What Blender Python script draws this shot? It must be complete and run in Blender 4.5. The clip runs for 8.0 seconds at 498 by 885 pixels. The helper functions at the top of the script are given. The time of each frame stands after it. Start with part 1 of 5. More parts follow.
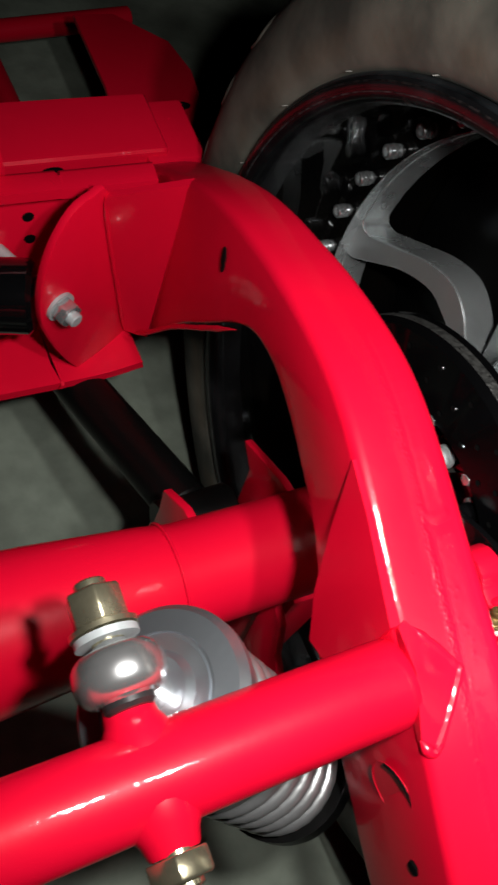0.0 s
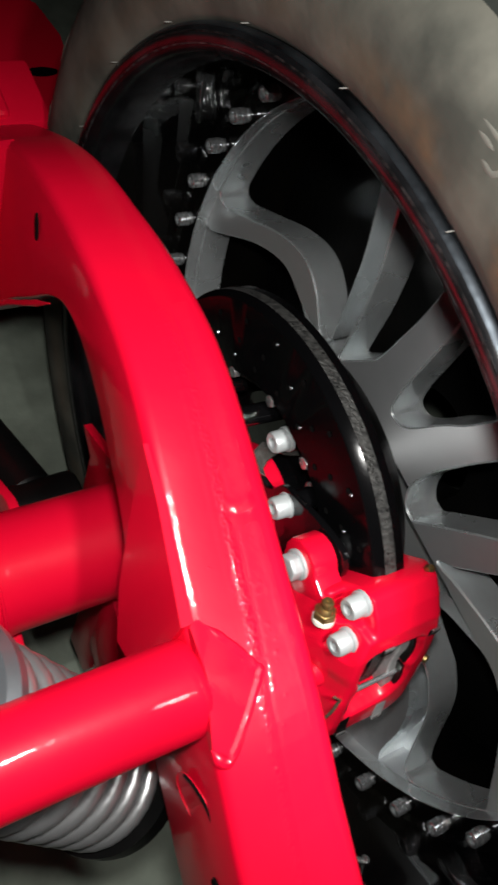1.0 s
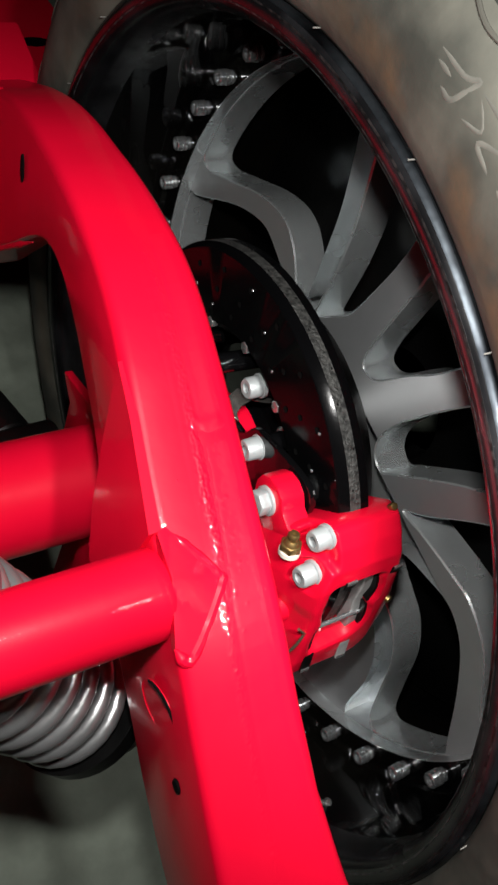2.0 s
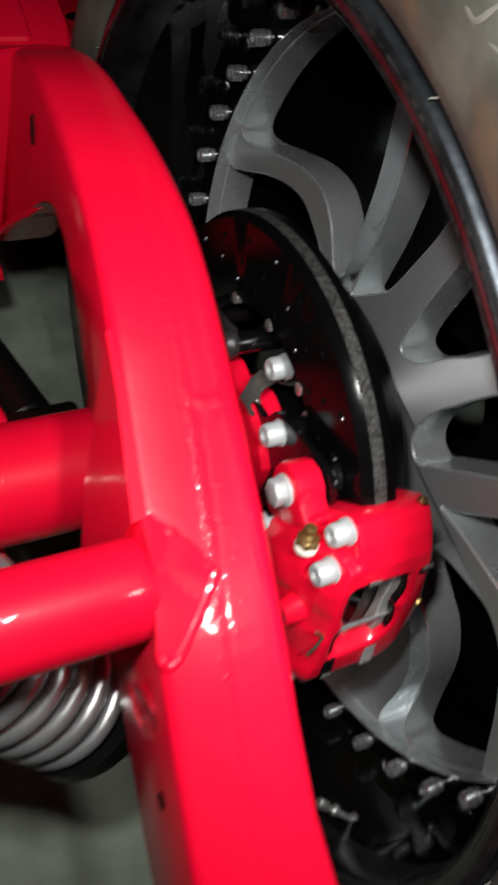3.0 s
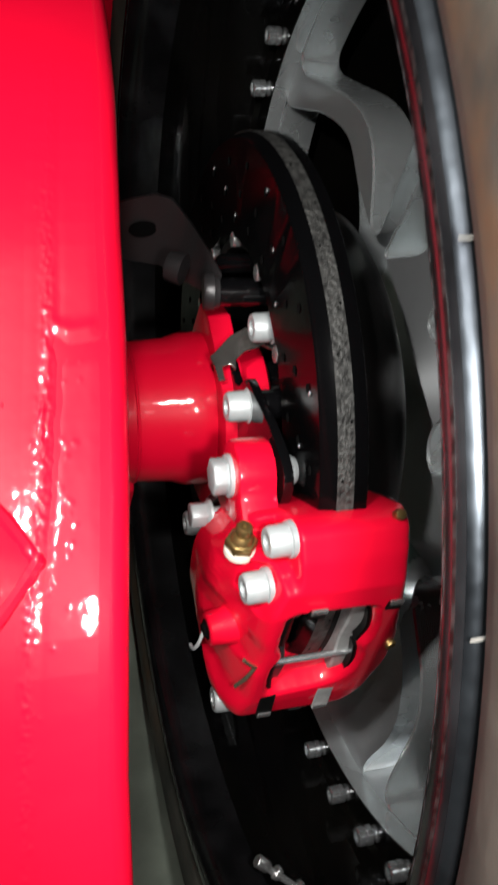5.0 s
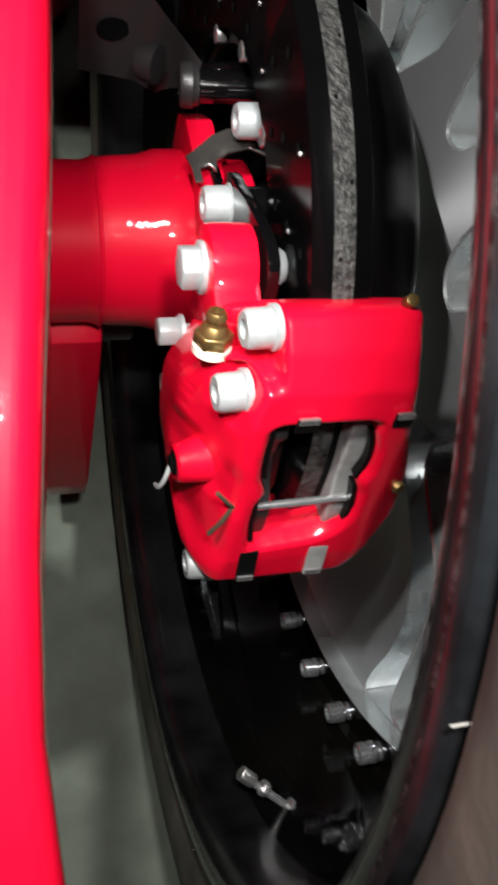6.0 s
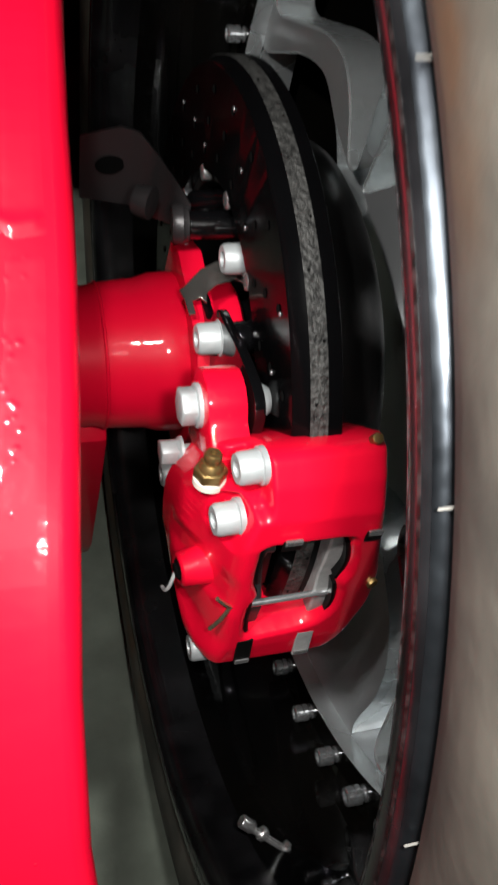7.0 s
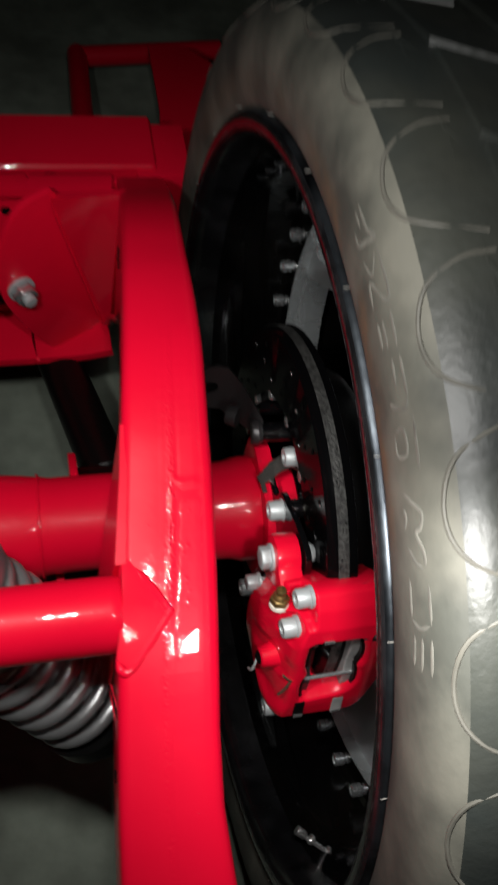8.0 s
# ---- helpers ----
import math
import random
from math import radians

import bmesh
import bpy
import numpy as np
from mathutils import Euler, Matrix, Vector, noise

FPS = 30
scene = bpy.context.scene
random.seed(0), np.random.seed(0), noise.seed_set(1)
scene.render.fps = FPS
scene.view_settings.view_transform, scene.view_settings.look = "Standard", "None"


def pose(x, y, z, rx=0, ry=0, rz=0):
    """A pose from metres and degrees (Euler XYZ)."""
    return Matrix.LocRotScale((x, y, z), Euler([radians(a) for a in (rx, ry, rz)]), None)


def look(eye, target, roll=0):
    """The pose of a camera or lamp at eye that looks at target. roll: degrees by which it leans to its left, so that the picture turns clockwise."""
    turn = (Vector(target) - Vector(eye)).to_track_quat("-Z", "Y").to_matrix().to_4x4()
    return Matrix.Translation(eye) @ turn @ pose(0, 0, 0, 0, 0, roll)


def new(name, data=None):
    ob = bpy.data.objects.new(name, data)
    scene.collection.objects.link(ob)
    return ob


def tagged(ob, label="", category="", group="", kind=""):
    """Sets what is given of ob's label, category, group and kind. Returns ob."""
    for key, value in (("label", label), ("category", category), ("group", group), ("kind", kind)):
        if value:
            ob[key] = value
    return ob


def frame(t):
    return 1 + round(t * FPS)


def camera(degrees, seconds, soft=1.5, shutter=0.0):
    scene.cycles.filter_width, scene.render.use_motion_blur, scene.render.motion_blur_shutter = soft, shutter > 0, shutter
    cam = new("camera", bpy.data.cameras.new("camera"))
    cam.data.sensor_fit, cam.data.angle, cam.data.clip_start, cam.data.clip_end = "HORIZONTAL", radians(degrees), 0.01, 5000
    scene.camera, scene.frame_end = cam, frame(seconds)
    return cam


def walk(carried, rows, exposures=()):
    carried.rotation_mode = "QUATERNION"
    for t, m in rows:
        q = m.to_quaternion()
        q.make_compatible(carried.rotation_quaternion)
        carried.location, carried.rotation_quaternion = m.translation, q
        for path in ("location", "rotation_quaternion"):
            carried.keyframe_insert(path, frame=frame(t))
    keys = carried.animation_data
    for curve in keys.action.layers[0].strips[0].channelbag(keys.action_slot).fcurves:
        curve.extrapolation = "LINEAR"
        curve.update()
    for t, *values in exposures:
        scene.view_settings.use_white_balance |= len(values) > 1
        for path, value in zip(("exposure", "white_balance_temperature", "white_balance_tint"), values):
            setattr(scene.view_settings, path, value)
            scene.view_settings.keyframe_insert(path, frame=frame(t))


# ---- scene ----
from mathutils.geometry import tessellate_polygon

cam = camera(32.94, 8.0, soft=2.4, shutter=0.4)
ROWS = [
    (0, -0.4248, -0.1616, 0.9453, 30.01, -14.08, -22.52),
    (0.5, -0.3897, -0.1658, 0.9447, 29.87, -15.43, -24.05),
    (1, -0.3486, -0.1749, 0.9302, 29.84, -17.65, -25.56),
    (1.2, -0.3430, -0.1820, 0.9310, 29.98, -18.17, -26.03),
    (1.5, -0.3484, -0.1954, 0.9278, 29.96, -19.11, -26.20),
    (1.7, -0.3589, -0.2042, 0.9308, 29.80, -19.40, -25.59),
    (2.8, -0.3551, -0.2381, 0.9164, 28.83, -16.09, -22.47),
    (3, -0.3143, -0.2197, 0.9020, 28.21, -15.72, -21.20),
    (3.2, -0.2823, -0.1987, 0.8925, 28.01, -16.50, -19.55),
    (3.5, -0.2421, -0.1800, 0.8899, 26.55, -15.48, -17.22),
    (4, -0.2148, -0.1668, 0.8844, 25.72, -14.51, -14.32),
    (4.5, -0.2068, -0.1725, 0.8630, 25.18, -13.58, -11.89),
    (4.7, -0.2049, -0.1888, 0.8525, 25.25, -13.11, -11.04),
    (5.8, -0.1843, -0.2532, 0.7489, 25.14, -10.99, -9.34),
    (6, -0.1765, -0.2601, 0.7370, 24.85, -11.92, -9.37),
    (6.3, -0.1720, -0.2640, 0.7360, 24.16, -13.09, -10.32),
    (6.5, -0.1762, -0.2624, 0.7434, 24.04, -13.16, -10.48),
    (6.8, -0.1830, -0.2490, 0.7770, 25.06, -12.38, -10.76),
    (7, -0.1887, -0.2361, 0.8027, 25.26, -12.12, -11.23),
    (7.4, -0.2070, -0.2400, 0.8800, 25.57, -10.93, -10.81),
    (7.5, -0.2121, -0.2461, 0.9024, 25.76, -10.55, -11.06),
    (8, -0.2565, -0.2807, 1.0392, 29.37, -9.44, -10.05),
]
walk(cam, [(t, pose(x, y, z, rx, ry, rz)) for t, x, y, z, rx, ry, rz in ROWS],
     [(0, 0.50), (1.5, 0.34), (3, 0.40), (3.5, 0.25), (4.5, 0.28), (5.8, 0.72), (6.5, 0.80), (7, 0.36), (7.5, -0.24), (8, -0.42)])

# ---- world and light: a dark workshop, lit by a small hand torch held over the axle ----
world = bpy.data.worlds.new("workshop_dark")
world.use_nodes = True
world.node_tree.nodes["Background"].inputs[0].default_value = (0.55, 0.75, 0.7, 1)
world.node_tree.nodes["Background"].inputs[1].default_value = 0.004
scene.world = world


def torch(name, eye, target, watts, cone):
    data = bpy.data.lights.new(name, "SPOT")
    data.energy, data.color, data.shadow_soft_size = watts, (1.0, 0.98, 0.95), 0.014
    data.spot_size, data.spot_blend = radians(cone), 1.0
    ob = new(name, data)
    ob.matrix_world = look(eye, target)
    return ob


torch("hand_torch", (-0.335, -0.150, 0.955), (-0.17, 0.0, 0.45), 9.5, 100)
torch("hand_torch", (-0.150, -0.232, 0.810), (-0.01, -0.175, 0.45), 5.0, 92)
torch("hand_torch", (-0.235, -0.175, 1.030), (-0.16, 0.07, 0.45), 6.5, 92)

# ---- materials ----


def material(name, colour, rough=0.5, metal=0.0, coat=0.0, grain=0.0, grain_scale=40.0, bump=0.0, bump_scale=200.0,
             tint=None, stain=0.0, stain_scale=6.0, stretch=(1, 1, 1), rough_var=0.0, coat_rough=0.05, spec=0.5,
             peel=0.0, peel_scale=240.0, turned=0.0, bead_dirt=None):
    m = bpy.data.materials.new(name)
    m.use_nodes = True
    nt = m.node_tree
    b = nt.nodes["Principled BSDF"]
    b.inputs["Roughness"].default_value = rough
    b.inputs["Metallic"].default_value = metal
    b.inputs["Coat Weight"].default_value = coat
    b.inputs["Specular IOR Level"].default_value = spec
    b.inputs["Coat Roughness"].default_value = coat_rough
    if turned:
        # lathe-turned grooves round the axle
        tg = nt.nodes.new("ShaderNodeTangent")
        tg.direction_type, tg.axis = "RADIAL", "X"
        nt.links.new(tg.outputs[0], b.inputs["Tangent"])
        b.inputs["Anisotropic"].default_value = turned
        b.inputs["Anisotropic Rotation"].default_value = 0.25
    tc = nt.nodes.new("ShaderNodeTexCoord")
    mp = nt.nodes.new("ShaderNodeMapping")
    mp.inputs["Scale"].default_value = stretch
    nt.links.new(tc.outputs["Object"], mp.inputs[0])

    def noise_node(scale, detail=4.0):
        n = nt.nodes.new("ShaderNodeTexNoise")
        n.inputs["Scale"].default_value = scale
        n.inputs["Detail"].default_value = detail
        nt.links.new(mp.outputs[0], n.inputs["Vector"])
        return n

    col = None

    def mix(base, other, factor_socket, lo, hi, amount):
        ramp = nt.nodes.new("ShaderNodeMapRange")
        ramp.inputs[1].default_value, ramp.inputs[2].default_value = lo, hi
        ramp.inputs[3].default_value, ramp.inputs[4].default_value = 0.0, amount
        nt.links.new(factor_socket, ramp.inputs[0])
        mx = nt.nodes.new("ShaderNodeMix")
        mx.data_type = "RGBA"
        nt.links.new(ramp.outputs[0], mx.inputs[0])
        if base is None:
            mx.inputs[6].default_value = (*colour, 1)
        else:
            nt.links.new(base, mx.inputs[6])
        mx.inputs[7].default_value = (*other, 1)
        return mx.outputs[2]

    if grain:
        dark = tuple(c * 0.55 for c in colour)
        col = mix(col, dark, noise_node(grain_scale).outputs[0], 0.4, 0.65, grain)
    if stain:
        col = mix(col, tint or tuple(c * 0.4 for c in colour), noise_node(stain_scale, 6.0).outputs[0], 0.42, 0.68, stain)
    if bead_dirt:
        # brown dirt dried in a ragged ring above the tyre's bead
        off = nt.nodes.new("ShaderNodeVectorMath")
        off.operation = "MULTIPLY_ADD"
        off.inputs[1].default_value, off.inputs[2].default_value = (0, 1, 1), (0, 0, -0.395)
        nt.links.new(tc.outputs["Object"], off.inputs[0])
        size = nt.nodes.new("ShaderNodeVectorMath")
        size.operation = "LENGTH"
        nt.links.new(off.outputs[0], size.inputs[0])
        ring = nt.nodes.new("ShaderNodeMapRange")
        ring.interpolation_type = "SMOOTHSTEP"
        for k, v in enumerate((0.335, 0.352, 1.0, 0.0)):
            ring.inputs[k + 1].default_value = v
        nt.links.new(size.outputs["Value"], ring.inputs[0])
        low = nt.nodes.new("ShaderNodeMapRange")
        low.interpolation_type = "SMOOTHSTEP"
        for k, v in enumerate((0.321, 0.332, 0.15, 1.0)):
            low.inputs[k + 1].default_value = v
        nt.links.new(size.outputs["Value"], low.inputs[0])
        blot = nt.nodes.new("ShaderNodeMapRange")
        for k, v in enumerate((0.40, 0.56, 0.05, 1.0)):
            blot.inputs[k + 1].default_value = v
        nt.links.new(noise_node(22.0, 6.0).outputs[0], blot.inputs[0])
        both = nt.nodes.new("ShaderNodeMath")
        both.operation = "MULTIPLY"
        nt.links.new(ring.outputs[0], both.inputs[0])
        nt.links.new(low.outputs[0], both.inputs[1])
        ragged = nt.nodes.new("ShaderNodeMath")
        ragged.operation = "MULTIPLY"
        nt.links.new(both.outputs[0], ragged.inputs[0])
        nt.links.new(blot.outputs[0], ragged.inputs[1])
        # on the stretch of sidewall under the wheel arch alone
        axes = nt.nodes.new("ShaderNodeSeparateXYZ")
        nt.links.new(tc.outputs["Object"], axes.inputs[0])
        stretch_y = nt.nodes.new("ShaderNodeMapRange")
        stretch_y.interpolation_type = "SMOOTHSTEP"
        for k, v in enumerate((-0.19, -0.10, 0.0, 1.0)):
            stretch_y.inputs[k + 1].default_value = v
        nt.links.new(axes.outputs[1], stretch_y.inputs[0])
        fade_y = nt.nodes.new("ShaderNodeMapRange")
        fade_y.interpolation_type = "SMOOTHSTEP"
        for k, v in enumerate((0.0, 0.09, 1.0, 0.25)):
            fade_y.inputs[k + 1].default_value = v
        nt.links.new(axes.outputs[1], fade_y.inputs[0])
        for gate in (stretch_y, fade_y):
            step = nt.nodes.new("ShaderNodeMath")
            step.operation = "MULTIPLY"
            nt.links.new(ragged.outputs[0], step.inputs[0])
            nt.links.new(gate.outputs[0], step.inputs[1])
            ragged = step
        col = mix(col, bead_dirt, ragged.outputs[0], 0.0, 1.0, 1.0)
    if col is None:
        b.inputs["Base Color"].default_value = (*colour, 1)
    else:
        nt.links.new(col, b.inputs["Base Color"])
    if rough_var:
        r = nt.nodes.new("ShaderNodeMapRange")
        r.inputs[3].default_value, r.inputs[4].default_value = max(0.02, rough - rough_var), min(1, rough + rough_var)
        nt.links.new(noise_node(grain_scale * 0.5).outputs[0], r.inputs[0])
        nt.links.new(r.outputs[0], b.inputs["Roughness"])
    if bump:
        bp = nt.nodes.new("ShaderNodeBump")
        bp.inputs["Strength"].default_value = bump
        bp.inputs["Distance"].default_value = 0.002
        nt.links.new(noise_node(bump_scale, 3.0).outputs[0], bp.inputs["Height"])
        nt.links.new(bp.outputs[0], b.inputs["Normal"])
        if coat and peel:
            # orange peel, in the clear coat alone
            fine = nt.nodes.new("ShaderNodeBump")
            fine.inputs["Strength"].default_value = peel
            fine.inputs["Distance"].default_value = 0.0006
            nt.links.new(noise_node(peel_scale, 1.0).outputs[0], fine.inputs["Height"])
            nt.links.new(bp.outputs[0], fine.inputs["Normal"])
            nt.links.new(fine.outputs[0], b.inputs["Coat Normal"])
        elif coat:
            nt.links.new(bp.outputs[0], b.inputs["Coat Normal"])
    return m


RED = material("red_gloss_paint", (0.62, 0.0023, 0.023), 0.40, 0, 0.5, bump=0.14, bump_scale=45, spec=0.10, coat_rough=0.055, stain=0.3, stain_scale=6,
               tint=(0.54, 0.002, 0.016), rough_var=0.08, peel=0.18, peel_scale=260)
CALIPER_RED = material("red_caliper_paint", (0.62, 0.0025, 0.022), 0.42, 0, 0.9, spec=0.08, coat_rough=0.04, bump=0.16, bump_scale=70, rough_var=0.06)
BLACK_GLOSS = material("black_gloss_enamel", (0.0022, 0.0022, 0.0025), 0.10, 0, 0.3, bump=0.2, bump_scale=45, rough_var=0.05)
BLACK_RIM = material("black_powder_coat", (0.0020, 0.0020, 0.0022), 0.035, 0, 0.0, bump=0.10, bump_scale=18, stain=0.5, stain_scale=7,
                     tint=(0.007, 0.006, 0.004), rough_var=0.015, spec=0.30)
BLACK_SATIN = material("black_satin_steel", (0.0026, 0.0026, 0.0026), 0.36, 0, 0.0, bump=0.15, bump_scale=120, rough_var=0.12, spec=0.18)
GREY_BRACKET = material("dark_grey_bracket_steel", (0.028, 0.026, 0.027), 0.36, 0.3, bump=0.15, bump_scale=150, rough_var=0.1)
ZINC = material("zinc_plated_steel", (0.40, 0.43, 0.435), 0.44, 0.3, grain=0.25, grain_scale=220, rough_var=0.08)
CHROME = material("bright_steel", (0.66, 0.66, 0.66), 0.24, 0.9, grain=0.3, grain_scale=90, rough_var=0.06)
MACHINED = material("machined_alloy", (0.50, 0.54, 0.58), 0.30, 0.92, grain=0.15, grain_scale=50, bump=0.04, bump_scale=300, rough_var=0.06)
GOLD_ZINC = material("yellow_zinc_steel", (0.56, 0.51, 0.35), 0.26, 0.92, grain=0.5, grain_scale=110, rough_var=0.1, bump=0.1, bump_scale=200)
CLIP_STEEL = material("dark_spring_steel", (0.30, 0.28, 0.26), 0.24, 0.9, grain=0.5, grain_scale=120, rough_var=0.1)
BRASS = material("dull_brass", (0.30, 0.20, 0.075), 0.36, 0.85, grain=0.5, grain_scale=160, rough_var=0.1)
ALLOY = material("brushed_alloy", (0.94, 0.97, 0.99), 0.42, 0.84, grain=0.2, grain_scale=14, bump=0.03, bump_scale=320, rough_var=0.05, turned=0.80)
ALLOY_CUT = material("milled_alloy", (0.86, 0.91, 0.92), 0.27, 0.80, grain=0.25, grain_scale=30, bump=0.05, bump_scale=240, rough_var=0.08)
NUT_STEEL = material("nut_steel", (0.58, 0.60, 0.61), 0.22, 0.85, grain=0.3, grain_scale=200, rough_var=0.08)
LIP = material("polished_black_lip", (0.004, 0.004, 0.0045), 0.25, 0, coat=0.2, coat_rough=0.10, spec=0.6, bump=0.25, bump_scale=40, rough_var=0.12, stain=0.5, stain_scale=30, tint=(0.02, 0.02, 0.022))
LIP_WEAR = material("chipped_lip_edge", (0.004, 0.004, 0.004), 0.35, 0.2, stain=0.5, stain_scale=260, tint=(0.05, 0.04, 0.04), bump=0.4, bump_scale=300)
# the torch's streaky highlight on the black lip, put into a paler metal
LIP_HIGHLIGHT = material("lip_highlight", (0.095, 0.109, 0.124), 0.40, 0.95, grain=0.95, grain_scale=14, stain=1.0, stain_scale=26, tint=(0.008, 0.009, 0.011), bump=0.9, bump_scale=32, rough_var=0.22)
LIP_NICK = material("nicked_lip_paint", (0.004, 0.004, 0.0045), 0.3, 0, stain=0.75, stain_scale=190, tint=(0.085, 0.075, 0.078), bump=0.5, bump_scale=220)
DISC_BLACK = material("black_disc_coating", (0.0016, 0.0016, 0.0018), 0.16, 0, spec=0.14, grain=0.3, grain_scale=60, bump=0.05, bump_scale=120, rough_var=0.03)
SPRING = material("silver_powder_coat", (0.50, 0.51, 0.515), 0.32, 0.85, grain=0.2, grain_scale=60, bump=0.1, bump_scale=200, rough_var=0.08)
DISC_EDGE = material("worn_cast_iron_edge", (0.055, 0.055, 0.052), 0.6, 0.3, grain=1.0, grain_scale=420, stain=0.95, stain_scale=260,
                     tint=(0.004, 0.004, 0.004), bump=0.9, bump_scale=420)
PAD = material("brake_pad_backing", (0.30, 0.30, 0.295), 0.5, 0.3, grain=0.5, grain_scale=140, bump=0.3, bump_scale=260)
RUBBER = material("dusty_tyre_rubber", (0.040, 0.042, 0.034), 0.72, 0, grain=0.5, grain_scale=34, stain=0.95, stain_scale=15,
                  tint=(0.122, 0.118, 0.096), bump=0.12, bump_scale=160, rough_var=0.1, bead_dirt=(0.098, 0.060, 0.031))
RUBBER_MARK = material("scuffed_raised_rubber", (0.120, 0.117, 0.100), 0.74, 0, grain=0.9, grain_scale=60)
SCALLOP = material("moulded_shoulder_line", (0.085, 0.082, 0.068), 0.6, 0, grain=0.6, grain_scale=50)
RUBBER_TREAD = material("clean_tread_rubber", (0.022, 0.026, 0.024), 0.44, 0, grain=0.7, grain_scale=24, bump=0.22, bump_scale=170, rough_var=0.15, stain=0.6, stain_scale=8, tint=(0.055, 0.055, 0.042))
BROWN_STRIP = material("brown_strip", (0.055, 0.040, 0.025), 0.7, 0, grain=0.6, grain_scale=90, stain=0.7, stain_scale=60, tint=(0.03, 0.02, 0.014))
WHITE_SEAL = material("white_seal_ring", (0.62, 0.58, 0.50), 0.5)
CHALK = material("pale_vent_rubber", (0.17, 0.165, 0.15), 0.7)
CONCRETE = material("stained_concrete", (0.23, 0.265, 0.215), 0.85, 0, grain=0.5, grain_scale=26, stain=0.9, stain_scale=5.0,
                    tint=(0.085, 0.095, 0.075), bump=0.5, bump_scale=60, rough_var=0.1)
WALL = material("dark_painted_block", (0.05, 0.06, 0.055), 0.8, 0, grain=0.4, grain_scale=8)
DARK_HOLE = material("unlit_bore", (0.0006, 0.0006, 0.0006), 0.9, spec=0.1)

# ---- mesh helpers ----
HUB = Vector((0, 0, 0.395))


def finish(name, bm, mat, smooth=True, angle=35.0):
    bmesh.ops.recalc_face_normals(bm, faces=bm.faces)
    me = bpy.data.meshes.new(name)
    bm.to_mesh(me)
    bm.free()
    me.materials.append(mat)
    if smooth:
        me.shade_smooth()
        me.set_sharp_from_angle(angle=radians(angle))
    return me


def part(name, bm, mat, parent=None, label="", angle=35.0):
    ob = new(name, finish(name, bm, mat, True, angle))
    if parent is not None:
        ob.parent = parent
        ob.matrix_parent_inverse = parent.matrix_world.inverted()
    if label:
        ob["label"] = label
    return ob


def share(name, mesh, m, parent, label=""):
    ob = new(name, mesh)
    ob.parent = parent
    ob.matrix_parent_inverse = parent.matrix_world.inverted()
    ob.matrix_basis = m
    if label:
        ob["label"] = label
    return ob


def thing(name, place, label, category, group="", kind=""):
    ob = new(name)
    ob.empty_display_size = 0.02
    ob.matrix_world = Matrix.Translation(place)
    bpy.context.view_layer.update()
    return tagged(ob, label, category, group, kind)


def bevel(bm, width, segments=2, limit=25.0):
    edges = [e for e in bm.edges if len(e.link_faces) == 2 and e.calc_face_angle(0) > radians(limit)]
    if edges:
        bmesh.ops.bevel(bm, geom=edges, offset=width, segments=segments, profile=0.6, affect="EDGES", clamp_overlap=True)
    return bm


def prism(points, lo, hi, m=Matrix(), edge=0.0, segments=2):
    """A polygon of (a, b) pushed out from lo to hi along the third axis, in the frame m."""
    bm = bmesh.new()
    bot = [bm.verts.new((a, b, lo)) for a, b in points]
    top = [bm.verts.new((a, b, hi)) for a, b in points]
    bm.faces.new(bot)
    bm.faces.new(top)
    for i in range(len(points)):
        j = (i + 1) % len(points)
        bm.faces.new((bot[i], bot[j], top[j], top[i]))
    bmesh.ops.recalc_face_normals(bm, faces=bm.faces)
    if edge:
        bevel(bm, edge, segments)
    bm.transform(m)
    return bm


def box(size, m=Matrix(), edge=0.0, segments=2):
    sx, sy, sz = (s / 2 for s in size)
    return prism([(-sx, -sy), (sx, -sy), (sx, sy), (-sx, sy)], -sz, sz, m, edge, segments)


def frame_of(origin, z_axis, x_hint=(0, 0, 1)):
    z = Vector(z_axis).normalized()
    x = Vector(x_hint)
    x = (x - z * x.dot(z)).normalized()
    y = z.cross(x)
    m = Matrix((x, y, z)).transposed().to_4x4()
    m.translation = Vector(origin)
    return m


def spin(profile, m=Matrix(), segments=48, closed=False):
    """A profile of (along, radius) turned about the third axis of m."""
    bm = bmesh.new()
    rings = []
    for a, r in profile:
        if r < 1e-6:
            rings.append([bm.verts.new((0, 0, a))])
        else:
            rings.append([bm.verts.new((r * math.cos(2 * math.pi * k / segments), r * math.sin(2 * math.pi * k / segments), a)) for k in range(segments)])
    pairs = list(zip(rings, rings[1:])) + ([(rings[-1], rings[0])] if closed else [])
    for p, q in pairs:
        for k in range(segments):
            n = (k + 1) % segments
            if len(p) == 1 and len(q) == 1:
                continue
            if len(p) == 1:
                bm.faces.new((p[0], q[k], q[n]))
            elif len(q) == 1:
                bm.faces.new((p[k], p[n], q[0]))
            else:
                bm.faces.new((p[k], p[n], q[n], q[k]))
    bmesh.ops.recalc_face_normals(bm, faces=bm.faces)
    bm.transform(m)
    return bm


def rod(a, b, radius, edge=0.002, segments=32, radius2=None):
    a, b = Vector(a), Vector(b)
    length = (b - a).length
    r2 = radius if radius2 is None else radius2
    return spin([(0, 0), (0, radius - edge), (edge, radius), (length - edge, r2), (length, r2 - edge), (length, 0)], frame_of(a, b - a), segments)


